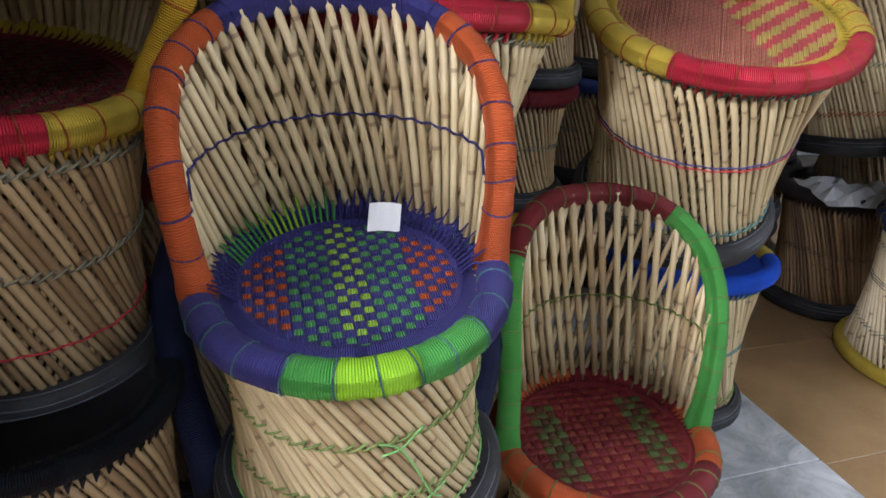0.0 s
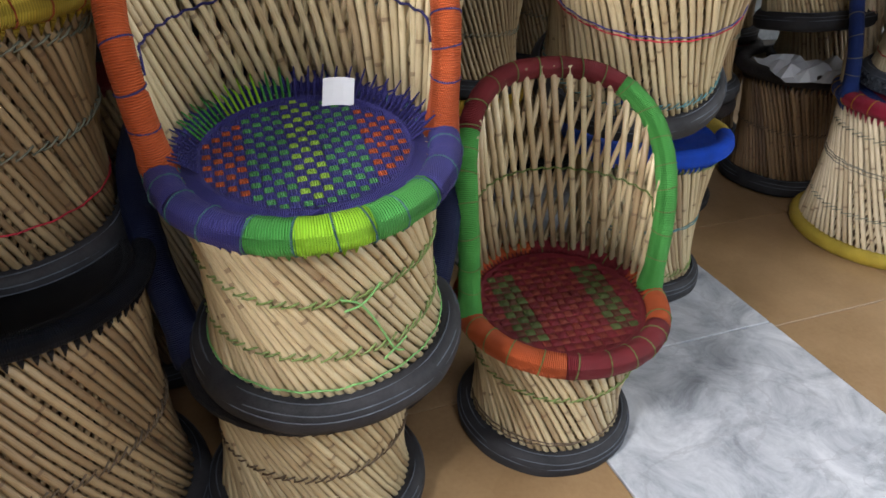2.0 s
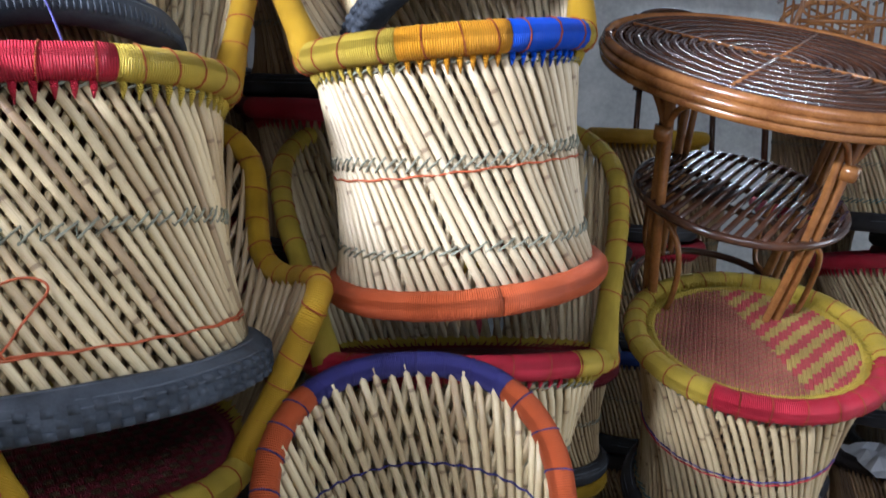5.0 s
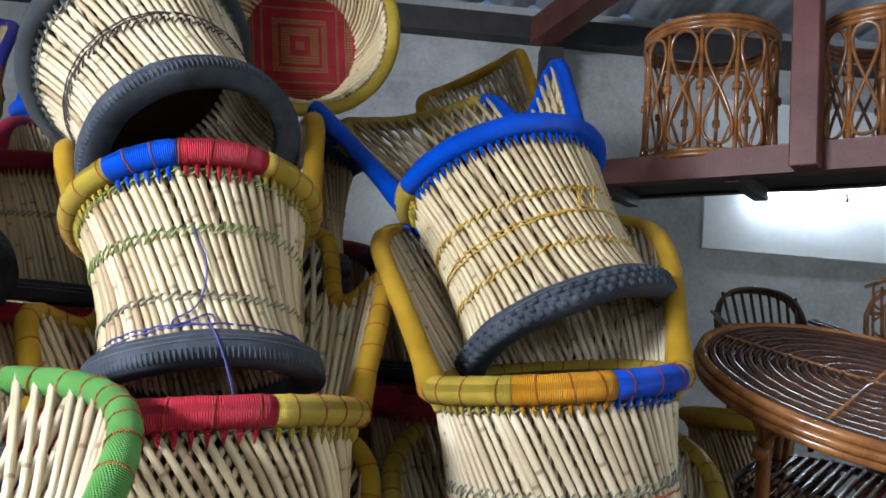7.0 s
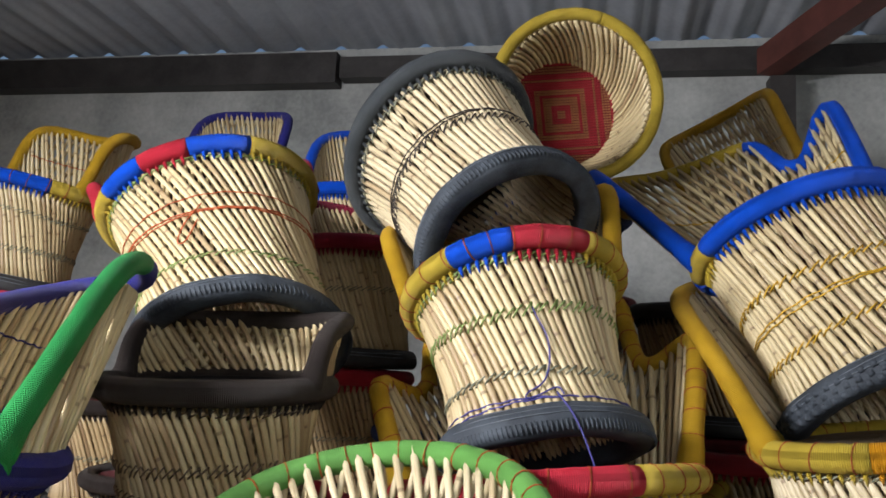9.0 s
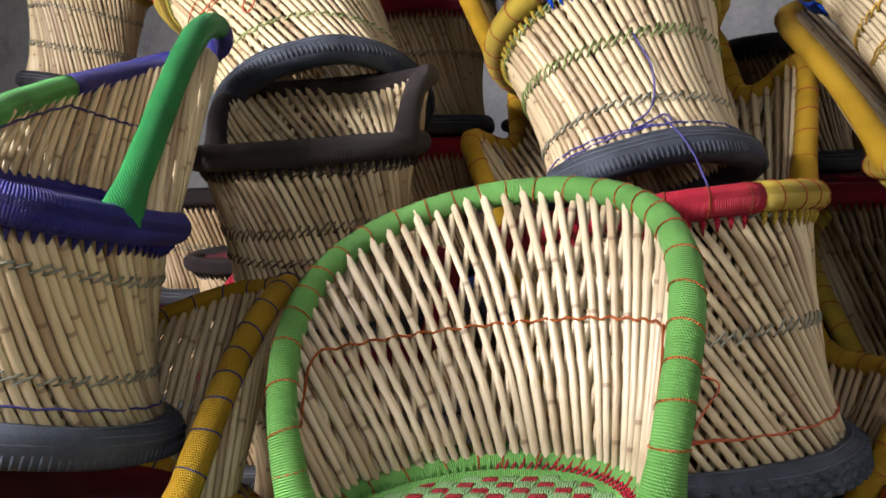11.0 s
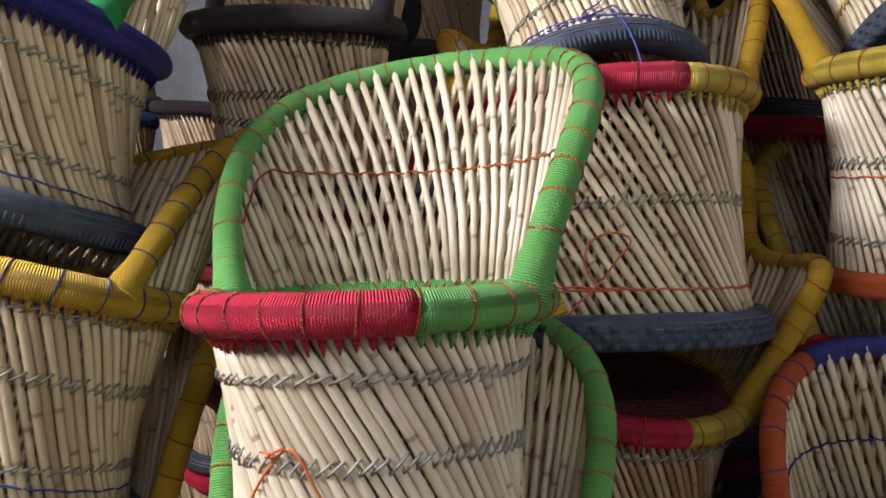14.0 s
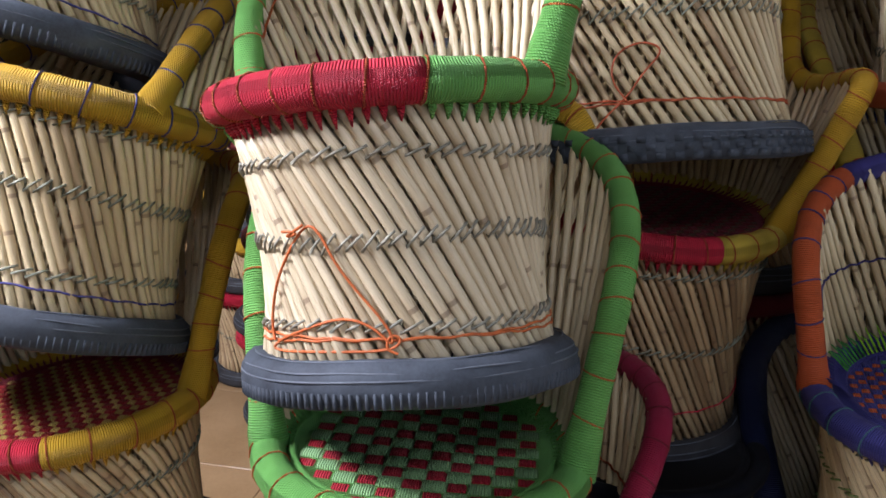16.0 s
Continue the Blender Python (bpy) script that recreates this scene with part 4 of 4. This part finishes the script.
chair('reed_armchair', 'reed armchair, green hoop, red green woven seat', 'chair', (-0.929, 0.497, 0.441, 1.5, 1.4, 24.4),
      Shape(0.241, 0.222, 0.400, 0.205, 0.459, 0.341, 0.154, pw=2.6, thf=1.793),
      rim=[(-180, 180, LEAF2)], hoop=[(0, 1, LEAF2)], base='smooth', laces=[(.84, GREY), (.5, GREY, 1)], weave=weave_z, ring=LEAF2, bind=RUST2, hoop_bind=RUST2, single=True, cell=(0.033, 0.028), twist=-0.95)
chair('reed_armchair', 'reed chair with crimson wound hoop among stacks', 'chair', (-0.906, 0.737, 0.066, -0.4, 0.8, -18.8),
      Shape(0.235, 0.224, 0.396, 0.205, 0.383, 0.098, 0.041, pw=2.6, thf=1.652),
      rim=[(-180, 180, CRIMSON)], hoop=[(0, 1, CRIMSON)], base='plain', laces=[(.6, BROWN)], ring=MAROON, hoop_bind=MAROON, back_cord=RUST)
chair('reed_armchair', 'reed armchair, blue rim, yellow wound back', 'chair', (-3.284, 1.876, 2.171, -4.3, 8.6, -4.0),
      Shape(0.237, 0.231, 0.403, 0.205, 0.307, 0.054, 0.057, pw=6, thf=1.593),
      rim=[(-180, -40, YELLOW), (-40, 60, BLUE), (60, 180, YELLOW)], hoop=[(0, 1, GOLD)], base='plain', laces=[(.7, SAGE), (.35, SAGE, 1)], ring=MAROON, bind=RUST, back_cord=RUST)
chair('reed_armchair', 'reed chair with purple wound hoop near wall', 'chair', (-2.838, 2.600, 2.389, 0.3, 0.9, 10.8),
      Shape(0.235, 0.222, 0.400, 0.205, 0.379, 0.043, 0.021, pw=2.6, thf=1.562),
      rim=[(-180, 180, VIOLET)], hoop=[(0, 1, VIOLET)], base='plain', laces=[(.6, SAGE)], ring=MAROON)
chair('reed_armchair', 'reed chair with blue and red wound hoop', 'chair', (-2.100, 2.550, 2.240, 0.0, 0.0, 10.0),
      Shape(0.235, 0.225, 0.400, 0.205, 0.380, 0.060, 0.060, pw=2.6, thf=1.7),
      rim=[(-180, 180, BLUE)], hoop=[(0, .4, BLUE), (.4, .6, RED), (.6, 1, NAVY2)], base='plain', laces=[(.6, SAGE)], ring=MAROON)
chair('reed_armchair', 'dim reed chair with crimson wound arms', 'chair', (-1.850, 2.150, 1.950, 0.0, 0.0, 10.0),
      Shape(0.235, 0.225, 0.400, 0.205, 0.200, 0.060, 0.060, pw=6, thf=1.7),
      rim=[(-180, 180, CRIMSON)], hoop=[(0, 1, CRIMSON)], base='plain', laces=[(.6, SAGE)], ring=MAROON)
chair('reed_armchair', 'reed armchair with bright yellow wound back', 'chair', (-0.302, 3.051, 2.323, 18.1, -24.0, -12.0),
      Shape(0.233, 0.225, 0.396, 0.205, 0.399, 0.040, 0.051, pw=6, thf=1.643),
      rim=[(-180, 180, YELLOW)], hoop=[(0, 1, AMBER2)], base='plain', laces=[(.6, SAGE)], ring=MAROON, back_cord=GOLD)
chair('tub_chair', 'deep reed tub chair tipped over, red patterned seat', 'chair', (-1.143, 2.246, 2.835, 91.8, 15.0, 26.0),
      Shape(0.265, 0.272, 0.300, 0.165, 0.380, 0.060, 0.060, pw=2.2, thf=1.7, waist=-0.02, tubes=(0.02, 0.02)),
      rim=[(-180, 180, YELLOW)], base='plain', laces=[(.6, SAGE)], weave=weave_r, ring=MAROON, tub=True, cell=(0.0095, 0.0095), turn=0.4)

# stools of the stacks behind and below, added as props and to darken gaps
COLUMNS = [(-3.28, 1.88, 2.136), (-2.84, 2.60, 2.354), (-2.10, 2.55, 2.205), (-1.85, 2.15, 1.915), (-0.30, 3.05, 2.288), (-1.61, 1.13, 1.000), (-1.62, 0.44, 0.417), (-0.93, 0.50, 0.406), (-0.18, 1.60, 0.743), (-1.12, 2.22, 2.500), (0.80, 3.42, 1.500), (1.35, 3.40, 1.930), (1.72, 3.05, 1.730), (-0.55, 2.15, 1.750), (-0.30, 2.78, 2.100), (0.20, 2.78, 1.300), (0.98, 2.72, 0.900), (-2.35, 1.75, 1.550), (-1.25, 1.76, 1.450), (-1.62, 2.90, 2.000), (-0.72, 1.72, 1.300), (0.56, 3.10, 1.720), (-2.80, 2.00, 1.750), (-2.35, 2.35, 1.900), (-0.68, 2.52, 2.200), (-1.42, 2.02, 1.750), (-1.15, 2.75, 2.250)]
RIMS = [(GOLD, "yellow"), (MAROON2, "maroon"), (SMOKE, "black"), (NAVY2, "navy"), (RED, "red")]
for ci, (cx, cy, ctop) in enumerate(COLUMNS):
    count = max(1, round(ctop / 0.43))
    each = ctop / count
    for k in range(count):
        tone, word = RIMS[(ci * 2 + k) % len(RIMS)]
        chair("reed_stool", "plain reed stool with %s wound rim in stack" % word, "stool", (cx + 0.012 * ((k + ci) % 3 - 1), cy, each * k + 0.032, 0, 0, 23 * k + 11 * ci),
              Shape(0.215, 0.215, each - 0.062, 0.20), rim=[(-180, 180, tone)], base="plain", laces=[(.5, SAGE)], ring=MAROON, n=64, canes=REED_SHADED)



# ---- cane furniture ----
def ring_pts(rx, ry, z, n=48, a0=0.0, a1=2 * math.pi, closed=True):
    a = np.linspace(a0, a1, n, endpoint=not closed)
    return np.stack([rx * np.sin(a), -ry * np.cos(a), z + 0 * a], -1)


def cane_table(at, R, Ry, H, Rb):
    top = tagged(new("cane_table"), "round varnished cane table with coiled top and shelf", "table")
    # coiled top
    g = Geo()
    n = 17
    for i in range(n):
        q = 1 - i / n
        tube(g, ring_pts(R * q * .96, Ry * q * .96, H + .006 - 0.002 * (i % 2), 56), 0.0105 if i else 0.012, 6, True)
    part("coiled_top", g, RATTAN_DARK, top, "dark glossy coiled cane top", kind="stuff")
    for i, (dz, dr) in enumerate(((0.008, 0.012), (-0.012, 0.018), (-0.032, 0.012))):
        part("rim_hoop", tube(Geo(), ring_pts(R + dr, Ry + dr, H + dz, 64), 0.0125, 8, True), RATTAN, top)
    for i in range(4):
        a = i * math.pi / 2
        part("spoke", tube(Geo(), [(0, 0, H + .013), (R * .95 * math.sin(a), -Ry * .95 * math.cos(a), H + .013)], 0.004, 6), RATTAN, top)
    # slatted lower shelf
    zs, rs = H * 0.46, Rb * 1.22
    part("shelf_hoop", tube(Geo(), ring_pts(rs, rs, zs, 48), 0.012, 8, True), RATTAN_DARK, top)
    for i in range(-9, 10):
        x = i * rs / 9.6
        w = math.sqrt(max(0, rs * rs - x * x))
        part("shelf_slat", tube(Geo(), [(x, -w, zs + .008), (x, w, zs + .008)], 0.0085, 6), RATTAN_DARK, top)
    for y in (-.07, .07):
        w = math.sqrt(rs * rs - y * y)
        part("shelf_rail", tube(Geo(), [(-w, y, zs - .010), (w, y, zs - .010)], 0.009, 6), RATTAN_DARK, top)
    part("foot_hoop", tube(Geo(), ring_pts(Rb, Rb, .004, 48), 0.011, 8, True), RATTAN_DARK, top)
    for i in range(4):
        a = math.pi / 4 + i * math.pi / 2 + .25
        d, t = np.array([math.sin(a), -math.cos(a), 0]), np.array([math.cos(a), math.sin(a), 0])
        leg = part("leg", tube(Geo(), smoothed([d * Rb * .98 + t * .02, d * rs * .97 + t * .012 + np.array([0, 0, zs]), d * R * .72 + np.array([0, 0, H - .03])], 2), 0.013, 8), RATTAN, top)
        part("leg_twin", tube(Geo(), smoothed([d * Rb * .98 - t * .012, d * rs * .97 - t * .014 + np.array([0, 0, zs]), d * R * .70 - t * .03 + np.array([0, 0, H - .03])], 2), 0.010, 8), RATTAN, leg)
        for s in (-1, 1):
            p = [d * R * .70 + np.array([0, 0, H * .78]), d * R * .73 + t * s * .05 + np.array([0, 0, H * .9]), d * R * .74 + t * s * .15 + np.array([0, 0, H - .035])]
            part("brace", tube(Geo(), smoothed(p, 3), 0.008, 6), RATTAN, leg)
        lo = [d * Rb * .97 + t * .02 + np.array([0, 0, .01]), d * Rb * .99 + t * .09 + np.array([0, 0, .02]), d * Rb * 1.05 + t * .10 + np.array([0, 0, zs * .75]), d * rs * .97 + t * .012 + np.array([0, 0, zs])]
        part("loop", tube(Geo(), smoothed(lo, 3), 0.008, 6), RATTAN, leg)
        part("wrap", tube(Geo(), [d * R * .715 + np.array([0, 0, H * .74]), d * R * .72 + np.array([0, 0, H * .79])], 0.02, 8), RATTAN, leg)
    top.matrix_world = pose(*at)
    return top


def basket(at, R, H):
    top = tagged(new("cane_basket"), "round varnished cane basket stand with looped sides", "basket", "baskets on the loft")
    for i, dz in enumerate((0, -.018, -.036)):
        part("rim_hoop", tube(Geo(), ring_pts(R + .006 - .003 * (i % 2), R + .006 - .003 * (i % 2), H + dz, 48), 0.0105, 7, True), RATTAN, top)
    for dz in (.01, .026):
        part("foot_hoop", tube(Geo(), ring_pts(R, R, dz, 48), 0.009, 7, True), RATTAN, top)
    n = 12
    for i in range(n):
        a = 2 * math.pi * i / n
        part("stake", tube(Geo(), [(R * math.sin(a), -R * math.cos(a), .02), (R * math.sin(a), -R * math.cos(a), H - .03)], 0.0085, 7), RATTAN, top)
        s = np.linspace(0, 2 * np.pi, 60)
        w = math.pi / n
        th = a + w + w * 0.80 * np.sin(2 * s) * np.where(True, 1, 1)
        z = H * .5 + (H * .5 - .045) * np.cos(s) * -1
        rr = R + .004 + .004 * np.cos(s * 2)
        part("loop", tube(Geo(), np.stack([rr * np.sin(th), -rr * np.cos(th), z], -1), 0.0062, 6, False), RATTAN, top)
        part("wrap", tube(Geo(), [((R + .003) * math.sin(a), -(R + .003) * math.cos(a), H * .48), ((R + .003) * math.sin(a), -(R + .003) * math.cos(a), H * .53)], 0.0165, 8), RATTAN, top, "lighter cane binding")
    top.matrix_world = pose(*at)
    return top


def wicker_chair(at):
    top = tagged(new("wicker_chair"), "dark varnished cane chair with slatted back", "chair")
    w, h = .23, .40
    back = smoothed([(-w * .75, .05, 0), (-w, .12, h * .55), (-w * .7, .16, h * .98), (w * .7, .16, h * .98), (w, .12, h * .55), (w * .75, .05, 0)], 3)
    for off in (0, .02, .04):
        part("back_hoop", tube(Geo(), back + np.array([0, off, -off * .3]), 0.010, 7), RATTAN_DARK, top)
    for i in range(9):
        x = (i - 4) * w * .19
        part("slat", tube(Geo(), [(x * .8, .05, 0), (x * 1.05, .155, h * .96 - abs(i - 4) * .006)], 0.008, 6), RATTAN_DARK, top)
    part("cross_rail", tube(Geo(), [(-w * .92, .11, h * .5), (w * .92, .11, h * .5)], 0.008, 6), RATTAN_DARK, top)
    for s in (-1, 1):
        arm = smoothed([(s * w, .12, h * .62), (s * w * 1.25, -.12, h * .42), (s * w * 1.2, -.36, h * .22), (s * w * 1.05, -.38, -.02)], 3)
        for off in (0, .02):
            part("arm", tube(Geo(), arm + np.array([s * off, 0, off * .4]), 0.010, 7), RATTAN_DARK, top)
        for y in (.06, -.36):
            part("leg", tube(Geo(), [(s * w * .8, y, .0), (s * w * .85, y, -.36)], 0.014, 7), RATTAN_DARK, top)
    part("seat_hoop", tube(Geo(), smoothed([(-w, .06, 0), (w, .06, 0), (w, -.38, 0), (-w, -.38, 0)], 2, True), 0.013, 7, True), RATTAN_DARK, top)
    for i in range(12):
        y = .04 - i * .036
        part("seat_slat", tube(Geo(), [(-w * .97, y, .006), (w * .97, y, .006)], 0.009, 6), RATTAN_DARK, top)
    top.matrix_world = pose(*at)
    return top


def cane_rack(at, w=.40, h=.36, d=.3):
    top = tagged(new("cane_rack"), "varnished cane rack with looped sides", "rack", "cane racks")
    for y in (0, d):
        part("frame", tube(Geo(), smoothed([(-w / 2, y, 0), (w / 2, y, 0), (w / 2, y, h), (-w / 2, y, h)], 2, True), 0.012, 7, True), RATTAN, top)
        for z in (h * .33, h * .66):
            part("rail", tube(Geo(), [(-w / 2, y, z), (w / 2, y, z)], 0.009, 7), RATTAN, top)
        for i in range(3):
            s = np.linspace(0, 2 * np.pi, 40)
            x = np.sin(s) * w * .44
            z = h * (.165 + .333 * i) + np.sin(2 * s) * h * .13
            part("loop", tube(Geo(), np.stack([x, y - .008 + 0 * s, z], -1), 0.006, 6, True), RATTAN, top)
    for i in range(13):
        x = -w / 2 + w * i / 12
        part("slat", tube(Geo(), [(x, d * .6, .01), (x, d * .6, h - .01)], 0.006, 6), RATTAN, top)
    for x in (-w / 2, w / 2):
        for z in (.0, h):
            part("side_rail", tube(Geo(), [(x, 0, z), (x, d, z)], 0.011, 7), RATTAN, top)
    top.matrix_world = pose(*at)
    return top


cane_table((0.528, 2.090, 1.274, 16.4, 14.1, -33.6), 0.40, 0.345, 0.647, 0.213)
basket((0.31, 2.76, 2.612, 0, 0, 12), 0.235, 0.51)
basket((0.82, 2.50, 2.612, 0, 0, 40), 0.19, 0.46)
basket((1.30, 2.22, 2.612, 0, 0, 5), 0.222, 0.50)
wicker_chair((0.80, 3.55, 1.90, -4, 0, 12))
cane_rack((1.35, 3.25, 1.95, 0, 0, -8))
cane_rack((1.62, 2.75, 1.75, 0, 0, -20), .5, .5, .3)


# ---- floor: brown tiles and a marble strip ----
def floor_tiles():
    holder = bpy.data.objects["floor"]
    turn = -71
    m = pose(1.12, 1.82, 0, 0, 0, turn)
    size = 0.60
    me = box(Geo(), (-size / 2 + .0015, -size / 2 + .0015, -.008), (size / 2 - .0015, size / 2 - .0015, 0), None, .0012).mesh("floor_tile", TILE, False)
    for i in range(-9, 9):
        for j in range(-9, 9):
            y = (j + .5) * size if j >= 0 else (j + .5) * size - .80
            c = m @ Vector(((i + .5) * size, y, 0))
            if abs(c.x) > 4.4 or c.y < -3.0 or c.y > 4.6:
                continue
            part("floor_tile", me, TILE, holder).matrix_world = pose(c.x, c.y, 0, 0, 0, turn)
    for a, b in ((-2.9, -.02), (-.02, 2.2), (2.2, 4.6)):
        part("marble_slab", box(Geo(), (a + .002, -.798, -.008), (b - .002, -.002, .004), m, .002), MARBLE, holder, smooth=False)


floor_tiles()


# ---- small things ----
u = np.linspace(0, 1, 4)
low = [(-0.184 + 0.056 * a, 1.272 + 0.004 * a, 0.877 + 0.003 * math.sin(a * 3)) for a in u]
high = [(x, y + 0.036, z + 0.039) for x, y, z in low]
pts = low + high + [(x, y + .0006, z - .0005) for x, y, z in low + high]
faces = [q for i in range(3) for q in ((i, i + 1, i + 5, i + 4), (i + 12, i + 13, i + 9, i + 8), (i + 8, i + 9, i + 1, i), (i + 4, i + 5, i + 13, i + 12))] + [(0, 4, 12, 8), (11, 15, 7, 3)]
tagged(new("price_card", Geo().add(pts, faces).mesh("price_card", PAPER, False)), "small blank white paper card on woven seat", "card")


def wrapper(at, seed, size):
    """Crumpled clear and white plastic film."""
    r = random.Random(seed)
    n = 8
    z = [[r.uniform(0, .05) for _ in range(n)] for _ in range(n)]
    v = [((i / (n - 1) - .5) * size[0], (j / (n - 1) - .5) * size[1], z[i][j] * (1 if 0 < i < n - 1 and 0 < j < n - 1 else .2)) for i in range(n) for j in range(n)]
    f = [(i * n + j, i * n + j + 1, (i + 1) * n + j + 1, (i + 1) * n + j) for i in range(n - 1) for j in range(n - 1)]
    ob = tagged(new("plastic_wrapper", Geo().add(v, f).mesh("plastic_wrapper", PAPER, False)), "crumpled white plastic wrapper on a dark stool", "wrapper")
    ob.matrix_world = pose(*at)


wrapper((1.55, 2.80, 0.50), 3, (.34, .3))
